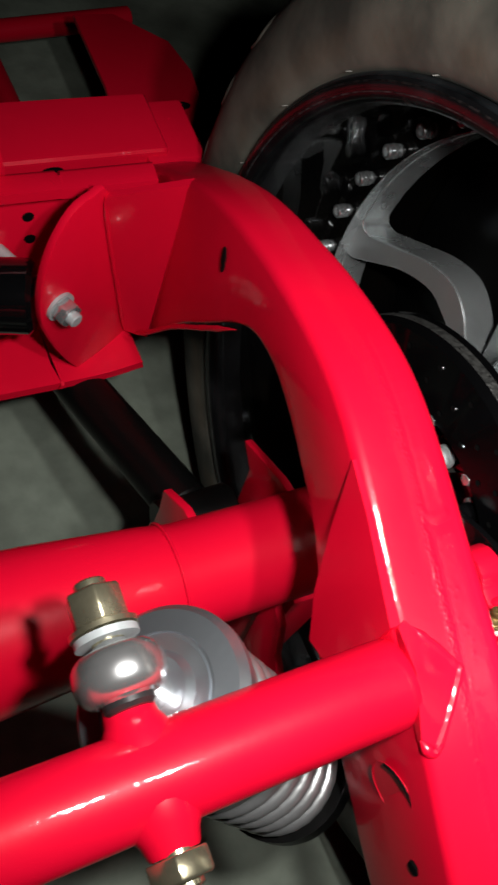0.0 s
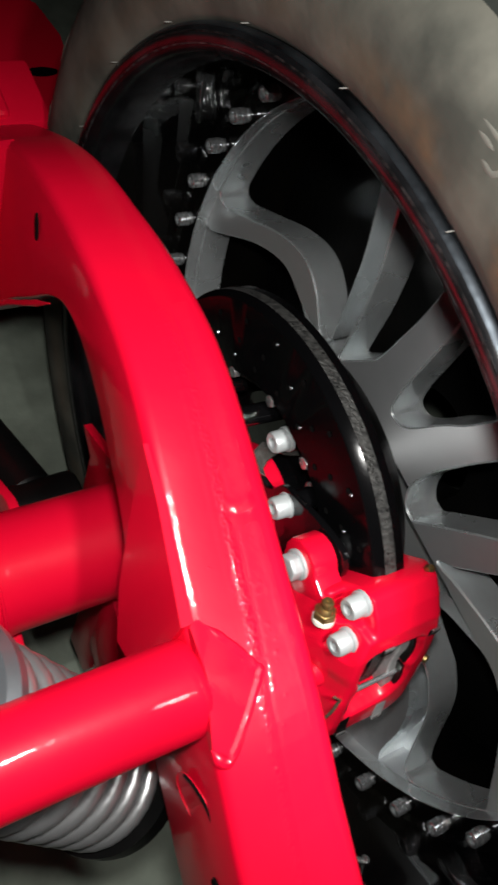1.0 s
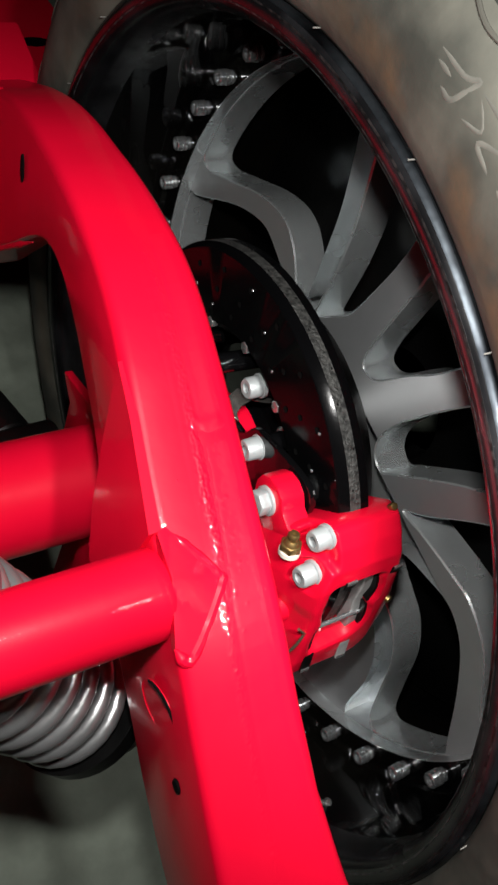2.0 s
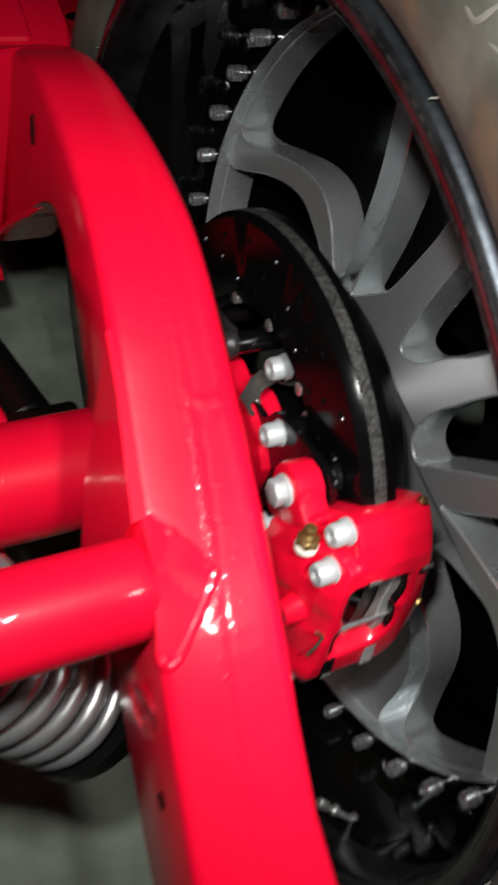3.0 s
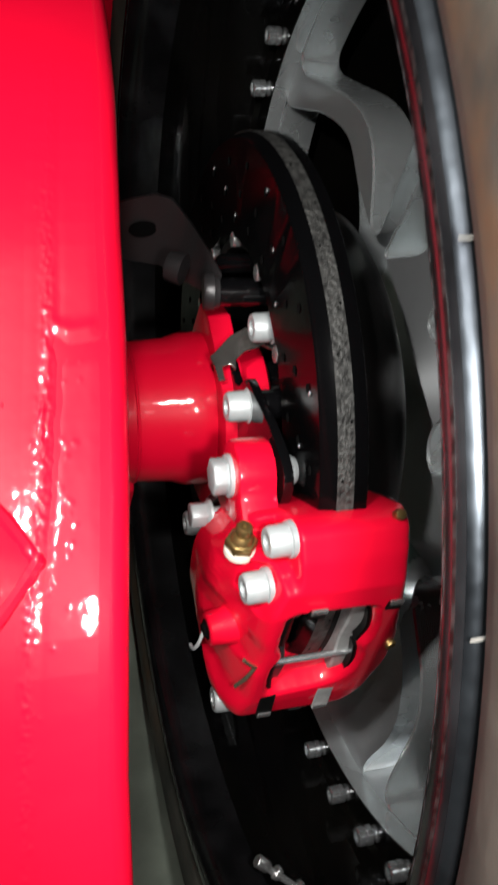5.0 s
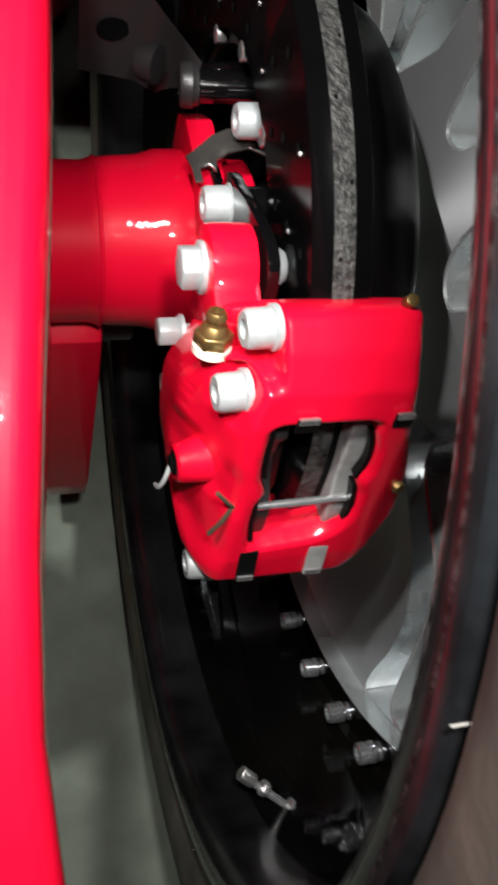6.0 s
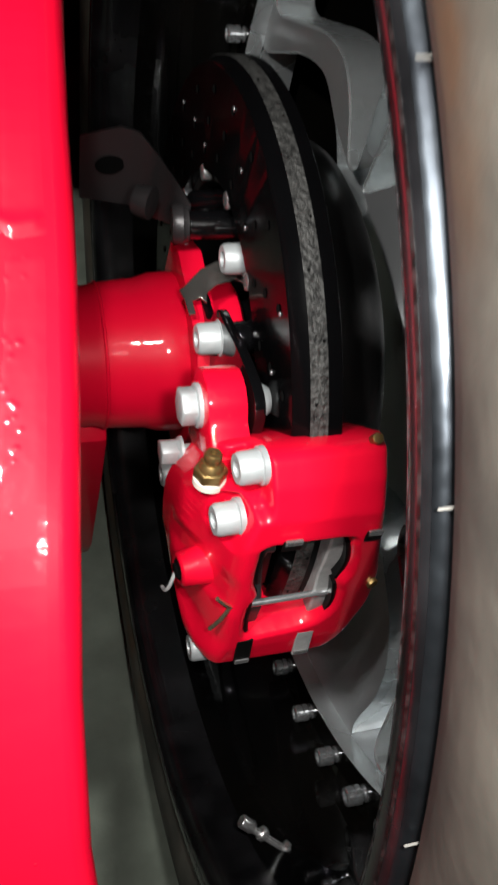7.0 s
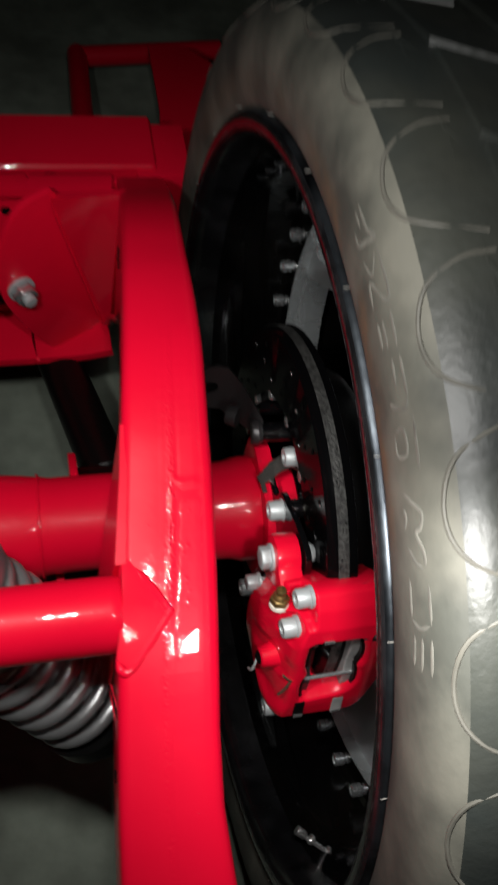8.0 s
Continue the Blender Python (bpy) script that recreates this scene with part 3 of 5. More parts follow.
def build_axle():
    axle = thing("axle_housing", (-0.3, 0, 0.395), "glossy red steel rear axle housing tube with welded brackets", "axle")
    profile = [(-1.2, 0), (-1.2, 0.075), (-0.75, 0.072), (-0.52, 0.062), (-0.36, 0.0500), (-0.285, 0.0425), (-0.272, 0.0405), (-0.262, 0.0390), (-0.145, 0.0385),
               (-0.140, 0.0400), (-0.118, 0.0415), (-0.110, 0.0440), (-0.100, 0.0445), (-0.096, 0.0440), (-0.096, 0.0)]
    part("housing_tube", spin(profile, AXLE, 64), RED, axle)
    part("tube_weld", weld([(-0.271, 0.0415 * math.cos(radians(a)), 0.395 + 0.0415 * math.sin(radians(a))) for a in range(0, 361, 20)], 0.0013, 21), RED, axle)
    part("tube_weld", weld([(-0.139, 0.0400 * math.cos(radians(a)), 0.395 + 0.0400 * math.sin(radians(a))) for a in range(0, 361, 20)], 0.0011, 22), RED, axle)
    # four-bolt flange of the housing end
    fl = [(0.052, 0.030), (0.040, 0.046), (0.012, 0.050), (-0.012, 0.050), (-0.040, 0.046), (-0.052, 0.030), (-0.054, 0.0), (-0.052, -0.030), (-0.040, -0.046), (0.040, -0.046), (0.052, -0.030), (0.054, 0.0)]
    part("end_flange", prism(fl, -0.097, -0.084, frame_of(HUB, (1, 0, 0), (0, 0, 1)), 0.0015), RED, axle)
    part("bearing_retainer", spin([(-0.086, 0.0), (-0.086, 0.040), (-0.066, 0.040), (-0.064, 0.037), (-0.064, 0)], AXLE, 40), RED, axle)
    # link bracket ears in front of the tube
    yz = Matrix(((0, 0, 1, 0), (1, 0, 0, 0), (0, 1, 0, 0), (0, 0, 0, 1)))
    part("link_bracket_ear", prism([(0.032, 0.414), (0.047, 0.409), (0.098, 0.380), (0.078, 0.366), (0.070, 0.27), (0.02, 0.30)], -0.168, -0.161, yz, 0.0015), RED, axle)
    part("link_bracket_ear", prism([(0.03, 0.410), (0.045, 0.405), (0.075, 0.377), (0.072, 0.350), (0.075, 0.27), (0.02, 0.30)], -0.245, -0.238, yz, 0.0015), RED, axle)
    # damper bracket below and behind the tube
    part("damper_bracket", prism([(-0.020, 0.365), (-0.046, 0.350), (-0.060, 0.315), (-0.110, 0.280), (-0.118, 0.235), (-0.090, 0.215), (-0.03, 0.25)], -0.190, -0.183, yz, 0.0015), RED, axle)
    part("damper_bracket", prism([(-0.020, 0.365), (-0.046, 0.350), (-0.060, 0.315), (-0.110, 0.280), (-0.118, 0.235), (-0.090, 0.215), (-0.03, 0.25)], -0.262, -0.255, yz, 0.0015), RED, axle)
    # outrigger plate that hangs below the tube beside the wheel
    part("hanger_plate", prism([(-0.015, 0.37), (-0.035, 0.358), (-0.036, 0.30), (-0.034, 0.16), (-0.026, 0.118), (0.01, 0.118), (0.02, 0.36)], -0.175, -0.136, yz, 0.003), RED, axle)
    part("bracket_bolt", rod((-0.150, 0.0313, 0.2619), (-0.106, 0.0313, 0.2619), 0.0065), ZINC, axle, "zinc plated bolt")
    return axle


# ---- coil-over damper ----


def build_damper():
    d = thing("coilover_damper", (-0.354, -0.085, 0.568), "silver coil-over damper with spherical rod end under cross tube", "shock absorber")
    top = Vector((-0.354, -0.0845, 0.566))
    way = Vector((0.524, -0.254, -0.81)).normalized()
    ax = frame_of(top, way, (0, 1, 0))
    bolt = frame_of((-0.354, -0.130, 0.562), (0, 1, 0), (0, 0, 1))
    part("rod_end_eye", spin([(-0.0105, 0.0130), (-0.0112, 0.0150), (-0.0105, 0.0172), (-0.0085, 0.0195), (-0.0055, 0.0212), (0.0, 0.0220), (0.0055, 0.0212), (0.0085, 0.0195), (0.0105, 0.0172), (0.0112, 0.0150), (0.0105, 0.0130)], frame_of(top, (0, 1, 0)), 40, True), CHROME, d, "polished steel rod end eye")
    ball = bmesh.new()
    bmesh.ops.create_uvsphere(ball, u_segments=32, v_segments=18, radius=0.0165)
    ball.transform(Matrix.Translation(top))
    part("rod_end_ball", ball, CHROME, d, "bright steel spherical ball")
    part("rod_end_shank", rod(top + way * 0.018, top + way * 0.045, 0.0105), CHROME, d)
    part("spacer", rod((-0.354, -0.101, 0.565), (-0.354, -0.094, 0.565), 0.012), GREY_BRACKET, d, "dark steel spacer")
    b = part("mount_bolt", rod((-0.354, -0.176, 0.562), (-0.354, -0.038, 0.562), 0.0078, 0.001, 24), GOLD_ZINC, d, "yellow zinc plated bolt")
    part("bolt_head", hex_head(0.0265, 0.011, frame_of((-0.354, -0.1620, 0.560), (0, -1, 0), (0.3, 0, 1))), GOLD_ZINC, b)
    part("nut", merge(hex_head(0.0245, 0.017, frame_of((-0.354, -0.060, 0.562), (0, 1, 0), (0.5, 0, 1))), spin([(0, 0), (0, 0.0165), (0.0025, 0.0165), (0.004, 0.0125), (0.004, 0)], frame_of((-0.354, -0.0635, 0.562), (0, 1, 0)), 28)), GOLD_ZINC, b)
    part("washer", spin([(0, 0.008), (0, 0.0155), (0.0035, 0.0155), (0.0035, 0.008)], frame_of((-0.354, -0.068, 0.562), (0, 1, 0)), 28, True), ZINC, b)
    part("spring_cap", spin([(0.030, 0.0), (0.030, 0.018), (0.034, 0.0215), (0.034, 0.0285), (0.0355, 0.0290), (0.0355, 0.0305), (0.034, 0.0310), (0.036, 0.0430), (0.041, 0.0470), (0.047, 0.0470), (0.050, 0.044), (0.050, 0.0)], ax, 56), MACHINED, d, "machined alloy spring cap")
    part("damper_body", spin([(0.05, 0), (0.05, 0.021), (0.17, 0.021), (0.172, 0.026), (0.27, 0.026), (0.272, 0.021), (0.272, 0)], ax, 40), SPRING, d)
    turns, wire, coil = 8.0, 0.0051, 0.0385
    pts = []
    for k in range(int(turns * 28) + 1):
        a = 2 * math.pi * k / 28
        s = 0.056 + 0.150 * k / (turns * 28)
        pts.append(ax @ Vector((coil * math.cos(a), coil * math.sin(a), s)))
    part("coil_spring", sweep(pts, circle(wire, 12), up=tuple(way)), SPRING, d, "silver powder-coated coil spring")
    part("lower_collar", spin([(0.208, 0.02), (0.208, 0.046), (0.222, 0.046), (0.224, 0.040), (0.238, 0.038), (0.238, 0.02)], ax, 48, True), BLACK_SATIN, d, "black threaded spring collar")
    part("lower_eye", rod(ax @ Vector((0, 0, 0.285)) - Vector((0.02, 0, 0)), ax @ Vector((0, 0, 0.285)) + Vector((0.02, 0, 0)), 0.018), BLACK_SATIN, d)
    return d


# ---- lower link bar ----


def build_links():
    l = thing("link_bar", (-0.21, 0.1, 0.29), "black painted tubular lower suspension link bar", "suspension arm")
    part("tube", rod((-0.205, 0.085, 0.297), (-0.262, 0.36, 0.205), 0.0235), BLACK_SATIN, l)
    part("tube_end", rod((-0.262, 0.36, 0.205), (-0.33, 0.70, 0.10), 0.0235), BLACK_SATIN, l)
    part("bush", rod((-0.236, 0.072, 0.30), (-0.170, 0.072, 0.30), 0.026), BLACK_SATIN, l)
    u = thing("upper_link", (-0.30, 0.245, 0.395), "black upper link end with bush bolted in red ears", "suspension arm")
    en = Vector((0.4512, -0.8924, 0))
    c0 = Vector((-0.2755, 0.248, 0.391))
    bd = Vector((-0.93, 0.33, -0.12)).normalized()
    part("bush", rod(c0 - en * 0.010 + bd * 0.012, c0 - en * 0.010 + bd * 0.14, 0.031, 0.004), BLACK_GLOSS, u, "glossy black bush sleeve")
    m = frame_of(c0, en, (0, 0, 1))
    b = part("bolt", rod(c0 - en * 0.09, c0 + en * 0.021, 0.0062, 0.001, 20), ZINC, u, "zinc plated bolt")
    part("nut", hex_head(0.020, 0.012, m @ pose(0, 0, 0.003)), NUT_STEEL, b)
    part("washer", spin([(0, 0), (0, 0.0135), (0.003, 0.0135), (0.003, 0)], m, 24), ZINC, b)
    part("grease_nipple", rod(c0 - en * 0.04 + Vector((0, -0.01, -0.029)), c0 - en * 0.04 + Vector((0, -0.018, -0.042)), 0.003, 0.0008, 12), CHROME, u)
    return l


# ---- wheel: black barrel, alloy spokes, tyre ----
NUTS = 37


# outlines of the windows in the wheel centre: radius and degrees round the axle
WINDOWS = (
    [(0.2735, 4.2), (0.2785, 8), (0.279, 14), (0.279, 28), (0.279, 42), (0.277, 56), (0.25, 57.5), (0.197, 55.4), (0.165, 52.4), (0.129, 44.6), (0.108, 37), (0.100, 31),
     (0.107, 26), (0.139, 29.3), (0.166, 27.2), (0.192, 19.8), (0.222, 10.6), (0.248, 5.0), (0.256, 3.7), (0.263, 3.1), (0.269, 3.1)],
    [(0.280, 350), (0.2765, 354.0), (0.266, 354.8), (0.251, 357.2), (0.208, 7.1), (0.173, 15.8), (0.146, 18.2), (0.122, 18), (0.104, 13), (0.098, 0), (0.10, 345), (0.12, 335), (0.18, 332), (0.25, 331), (0.280, 331), (0.280, 340)],
    [(0.262, 65), (0.225, 63), (0.187, 61.5), (0.159, 59.6), (0.125, 54), (0.098, 44), (0.086, 38), (0.088, 50), (0.096, 62), (0.104, 67), (0.132, 74), (0.163, 78.2), (0.20, 80), (0.262, 80)],
    [(0.262, 88), (0.20, 87.5), (0.155, 87), (0.123, 86), (0.098, 84.9), (0.080, 85.5), (0.076, 91), (0.085, 98.8), (0.12, 104.3), (0.149, 107.4), (0.20, 108.5), (0.262, 109)],
    [(0.262, 116), (0.20, 116.5), (0.147, 117.4), (0.119, 119), (0.094, 121.7), (0.072, 130), (0.066, 143), (0.075, 151), (0.088, 147), (0.126, 139.2), (0.159, 136), (0.20, 134.5), (0.262, 133)],
    [(0.262, 139), (0.20, 141), (0.17, 144), (0.125, 154), (0.108, 159), (0.133, 159.6), (0.171, 161), (0.192, 162.4), (0.22, 168), (0.262, 178)],
    [(0.2735, 210.4), (0.269, 211.6), (0.263, 211.7), (0.252, 210.4), (0.236, 207.5), (0.201, 199), (0.173, 194.3), (0.151, 193.5), (0.125, 192), (0.115, 183), (0.127, 174), (0.155, 170), (0.18, 169), (0.204, 173.1), (0.23, 181), (0.26, 189), (0.276, 192.5), (0.280, 198), (0.280, 206)],
    [(0.280, 224), (0.2765, 220.5), (0.266, 219.8), (0.252, 217.6), (0.226, 211.5), (0.2, 206.3), (0.17, 203), (0.145, 203), (0.12, 205), (0.105, 217), (0.11, 235), (0.18, 243), (0.25, 243), (0.280, 243), (0.280, 234)],
    [(0.26, 254), (0.18, 256), (0.11, 262), (0.105, 272), (0.12, 280), (0.18, 284), (0.26, 285), (0.262, 270)],
    [(0.26, 295), (0.18, 295), (0.11, 300), (0.105, 310), (0.12, 318), (0.18, 322), (0.26, 322), (0.262, 308)],
)


def window_plate(x0, x1, radius, windows, edge=0.0012):
    """A round plate across the axle from x0 to x1 with windows through it, their edges broken by a small chamfer."""
    bm = bmesh.new()
    n = 160
    rim = [(radius * math.cos(2 * math.pi * k / n), radius * math.sin(2 * math.pi * k / n)) for k in range(n)]
    holes, wide = [], []
    for line in windows:
        flat = [(r * math.cos(radians(d)), r * math.sin(radians(d))) for r, d in line]
        loop = closed_path(flat)
        limit = radius - 0.0004
        loop = [(a * min(1, limit / math.hypot(a, b)), b * min(1, limit / math.hypot(a, b))) for a, b in loop]
        area = sum(p[0] * q[1] - q[0] * p[1] for p, q in zip(loop, loop[1:] + loop[:1]))
        sign = 1 if area > 0 else -1
        out = []
        for k, p in enumerate(loop):
            q, o = Vector(loop[(k + 1) % len(loop)]), Vector(loop[k - 1])
            d = (q - o).normalized()
            out.append((p[0] + sign * d.y * edge, p[1] - sign * d.x * edge))
        holes.append(loop)
        wide.append(out)

    def ring(line, x):
        return [bm.verts.new((x, a, HUB.z + b)) for a, b in line]

    def strip(p, q):
        for k in range(len(p)):
            j = (k + 1) % len(p)
            bm.faces.new((p[k], p[j], q[j], q[k]))
    for x, cut in ((x0, wide), (x1, holes)):
        loops = [rim] + cut
        verts = [v for line in loops for v in ring(line, x)]
        for tri in tessellate_polygon([[Vector((a, b, 0)) for a, b in line] for line in loops]):
            if len(set(tri)) == 3:
                bm.faces.new([verts[i] for i in tri])
    strip(ring(rim, x0), ring(rim, x1))
    bmesh.ops.remove_doubles(bm, verts=bm.verts, dist=0.00002)
    walls = []
    plate = bm
    for out, hole in zip(wide, holes):
        bm = bmesh.new()
        steps = [ring(out, x0), ring(hole, x0 + edge)] + [ring(hole, x0 + edge + (x1 - x0 - edge) * k / 3) for k in (1, 2, 3)]
        for p, q in zip(steps, steps[1:]):
            strip(p, q)
        walls.append(bm)
    return plate, walls


def build_wheel():
    w = thing("wheel", (0, 0, 0), "black deep-dish wheel with brushed alloy spokes and dusty tyre", "wheel")
    barrel = [(-0.0720, 0.2965), (-0.045, 0.2950), (-0.030, 0.2955), (-0.020, 0.2960), (0.001, 0.2960), (0.005, 0.2930), (0.0052, 0.2752), (0.0058, 0.2746), (0.0105, 0.2746), (0.0105, 0.2960), (0.060, 0.2985),
              (0.120, 0.3005), (0.150, 0.3060), (0.158, 0.3165), (0.163, 0.3185), (0.163, 0.3215), (0.155, 0.3215), (0.140, 0.3090), (-0.0720, 0.3090)]
    part("rim_barrel", spin(barrel, AXLE, 160, True), BLACK_RIM, w, "glossy black powder-coated rim barrel")
    # rolled lip: crest beside the tyre, inner edge standing proud towards the axle
    lip = [(-0.0960, 0.3150), (-0.0994, 0.3164), (-0.1020, 0.3162), (-0.1042, 0.3148), (-0.1058, 0.3122), (-0.1063, 0.3090), (-0.1055, 0.3050), (-0.1032, 0.3010), (-0.0990, 0.2982), (-0.0930, 0.2968), (-0.0860, 0.2966), (-0.0720, 0.2965), (-0.0720, 0.3090)]
    curve = smooth_path([(x, r, 0) for x, r in lip[:11]], 4)
    part("rim_lip", spin([(p.x, p.y) for p in curve] + lip[11:], AXLE, 160, True), LIP, w, "shiny black rolled rim lip")

    def lip_strip(r0, r1, across, n):
        """A thin strip that lies on the lip between two radii."""
        spots = [p for p in smooth_path([(x, r, 0) for x, r in lip[:11]], 14) if r0 <= p.y <= r1 and p.x < -0.1002]
        top = [(p.x - across[0], p.y + across[1]) for p in spots]
        return spin(top + [(p.x + 0.0005, p.y - 0.0003) for p in reversed(spots)], AXLE, n, True)
    part("lip_wear", lip_strip(0.3108, 0.3122, (0.0002, 0.00005), 160), LIP_WEAR, w, "chipped speckled edge line")
    part("nicked_line", lip_strip(0.3046, 0.3058, (0.0002, 0.0), 160), LIP_NICK, w, "line of pale paint chips round the lip")
    # strip that draws the highlight along the lip's crest
    part("lip_face", lip_strip(0.3143, 0.3170, (0.0001, 0.0002), 160), LIP_HIGHLIGHT, w, "bright highlight band laid round the lip")
    # ring of bolts through the flange
    nut = finish("rim_bolt", merge(spin([(0, 0), (0, 0.0056), (0.0012, 0.0056), (0.0014, 0.0036), (0.0034, 0.0036), (0.0036, 0.0058), (0.0042, 0.0064), (0.0074, 0.0064), (0.0079, 0.0057), (0.0086, 0.0057),
                                    (0.0090, 0.0063), (0.0128, 0.0062), (0.0138, 0.0054), (0.0138, 0.0036), (0.0112, 0.0032), (0.0108, 0)], Matrix(), 24)), NUT_STEEL)
    rnd = random.Random(8)
    for k in range(NUTS):
        a = 4.9 + 360 / NUTS * k
        m = frame_of(polar(0.005, 0.2834, a), (-1, 0, 0), (0, math.cos(radians(a)), math.sin(radians(a)))) @ pose(0, 0, 0, 0, 0, rnd.uniform(0, 60))
        share("rim_bolt", nut, m, w, "bright steel rim bolt with ribbed head" if k == 0 else "")
    # machined centre: a flat-backed plate with rounded windows cut straight through it
    plate, walls = window_plate(0.018, 0.047, 0.2742, WINDOWS)
    centre = part("spoke_centre", plate, ALLOY, w, "brushed silver alloy wheel centre with cut windows", 30)
    for bm in walls:
        part("window_wall", bm, ALLOY_CUT, centre, "", 40)
    part("spoke_ring", spin([(0.0472, 0.2752), (0.0056, 0.2741), (0.0056, 0.2962), (0.0472, 0.2962)], AXLE, 160, True), ALLOY_CUT, w, "bare turned inner wall of the wheel centre")
    part("outer_face", spin([(0.095, 0.05), (0.088, 0.16), (0.105, 0.24), (0.118, 0.294), (0.126, 0.294), (0.126, 0.05)], AXLE, 96, True), BLACK_SATIN, w, "black outer wheel face behind the spokes")
    # valve
    vb = polar(-0.055, 0.296, 205.5)
    vd = (polar(-0.055, 0.2, 205.5) - vb).normalized()
    vt = Vector((-1.0, 0, 0)) * 0.75 + vd * 0.65
    vn = vt.normalized()
    part("valve_stem", merge(spin([(0, 0), (0, 0.0050), (0.002, 0.0050), (0.003, 0.0022), (0.030, 0.0022), (0.030, 0)], frame_of(vb - vd * 0.001, vt), 16),
                             hex_head(0.0078, 0.004, frame_of(vb + vn * 0.016, vt)), hex_head(0.0072, 0.009, frame_of(vb + vn * 0.025, vt))), CHROME, w, "bright metal tyre valve")
    tyre_profile = [(-0.0880, 0.3150), (-0.0950, 0.3152), (-0.0996, 0.3168), (-0.1028, 0.3205), (-0.1052, 0.3275), (-0.1070, 0.3370), (-0.1080, 0.3450), (-0.1082, 0.3540), (-0.1072, 0.3620), (-0.1050, 0.3700), (-0.1015, 0.3775),
                    (-0.0970, 0.3830), (-0.0905, 0.3872), (-0.0800, 0.3905), (-0.060, 0.3928), (-0.020, 0.3945), (0.031, 0.3950), (0.082, 0.3945), (0.122, 0.3928), (0.142, 0.3905), (0.1525, 0.3872),
                    (0.159, 0.3830), (0.1635, 0.3775), (0.1692, 0.3620), (0.1702, 0.3540), (0.1702, 0.3440), (0.1695, 0.3340), (0.160, 0.3225)]
    tyre = part("tyre", spin(tyre_profile, AXLE, 200, False), RUBBER, w, "dusty low-profile rubber tyre")
    return tyre


def build_tyre_marks(tyre):
    # rubber hairs left by the mould's vents, standing out beside the bead
    hair = finish("vent_hair", box((0.0075, 0.0007, 0.0007), Matrix(), 0.0002, 1), CHALK)
    for k in range(22):
        a = 93.8 + 360 / 22 * k
        p = polar(-0.1018, 0.3186, a)
        share("vent_hair", hair, frame_of(p, (0, math.cos(radians(a)), math.sin(radians(a))), (1, 0, 0)), tyre)
    # raised lettering, too worn to read, as plain strokes

    def wall(r):
        pr = [(0.3205, -0.1028), (0.3275, -0.1052), (0.3370, -0.1070), (0.3450, -0.1080), (0.3540, -0.1082), (0.3620, -0.1072), (0.3700, -0.1050), (0.3775, -0.1015), (0.3830, -0.0970), (0.3872, -0.0905), (0.3905, -0.0800), (0.3928, -0.06)]
        for (r0, x0), (r1, x1) in zip(pr, pr[1:]):
            if r0 <= r <= r1:
                return x0 + (x1 - x0) * (r - r0) / (r1 - r0)
        return -0.1062

    def stroke(line, size=0.0014):
        """One moulded stroke, a soft low ridge along angles and radii."""
        pts = smooth_path([polar(wall(r) + 0.0002, r, a) for a, r in line], 5)
        secs = []
        for k in range(len(pts)):
            g = min(1.0, 0.35 + 0.3 * k, 0.35 + 0.3 * (len(pts) - 1 - k))
            secs.append([(0.00045 * g * math.cos(q), size * g * math.sin(q)) for q in [2 * math.pi * n / 10 for n in range(10)]])
        part("raised_stroke", sweep(pts, secs, up=(1, 0, 0)), RUBBER_MARK, tyre)
    stroke([(91.0, 0.3625), (93.6, 0.3635), (94.7, 0.3675), (94.4, 0.3600), (93.9, 0.3535), (92.6, 0.3535)])
    stroke([(91.2, 0.3585), (93.0, 0.3590)])
    stroke([(95.2, 0.3535), (97.2, 0.3590), (95.4, 0.3655)], 0.0010)
    stroke([(95.3, 0.3665), (99.2, 0.3680), (99.7, 0.3640), (97.6, 0.3555), (99.9, 0.3535)])
    for a0, a1, r0, r1 in ((100.8, 103.0, 0.3545, 0.3550), (100.9, 103.2, 0.3590, 0.3595), (100.6, 103.4, 0.3660, 0.3660), (104.0, 106.2, 0.3610, 0.3605), (104.0, 107.2, 0.3665, 0.3672), (108.4, 112.2, 0.3688, 0.3684),
                           (119.6, 122.6, 0.3540, 0.3540), (119.7, 122.5, 0.3675, 0.3680), (123.6, 126.0, 0.3560, 0.3550), (123.6, 126.2, 0.3620, 0.3610), (123.5, 126.1, 0.3680, 0.3675)):
        stroke([(a0, r0), ((a0 + a1) / 2, (r0 + r1) / 2), (a1, r1)])
    stroke([(107.2, 0.3672), (107.8, 0.3640), (107.4, 0.3560), (107.0, 0.3530)])
    stroke([(109.2, 0.3535), (110.9, 0.3540), (110.9, 0.3620), (109.2, 0.3615), (109.2, 0.3540)], 0.0010)
    stroke([(113.3, 0.3515), (114.2, 0.3600), (115.0, 0.3665), (116.0, 0.3650), (116.4, 0.3620), (117.6, 0.3660), (118.6, 0.3665)])
    stroke([(114.6, 0.3530), (115.4, 0.3550), (116.4, 0.3520)])
    stroke([(117.2, 0.3530), (118.4, 0.3600), (118.8, 0.3660)])
    stroke([(122.6, 0.3540), (123.0, 0.3600), (122.5, 0.3680)])
    # curved shoulder grooves
    def crown(x):
        pr = [(-0.1050, 0.3700), (-0.1015, 0.3775), (-0.0970, 0.3830), (-0.0905, 0.3872), (-0.0800, 0.3905), (-0.060, 0.3928), (-0.020, 0.3945)]
        for (x0, r0), (x1, r1) in zip(pr, pr[1:]):
            if x0 <= x <= x1:
                return r0 + (r1 - r0) * (x - x0) / (x1 - x0)
        return 0.3945
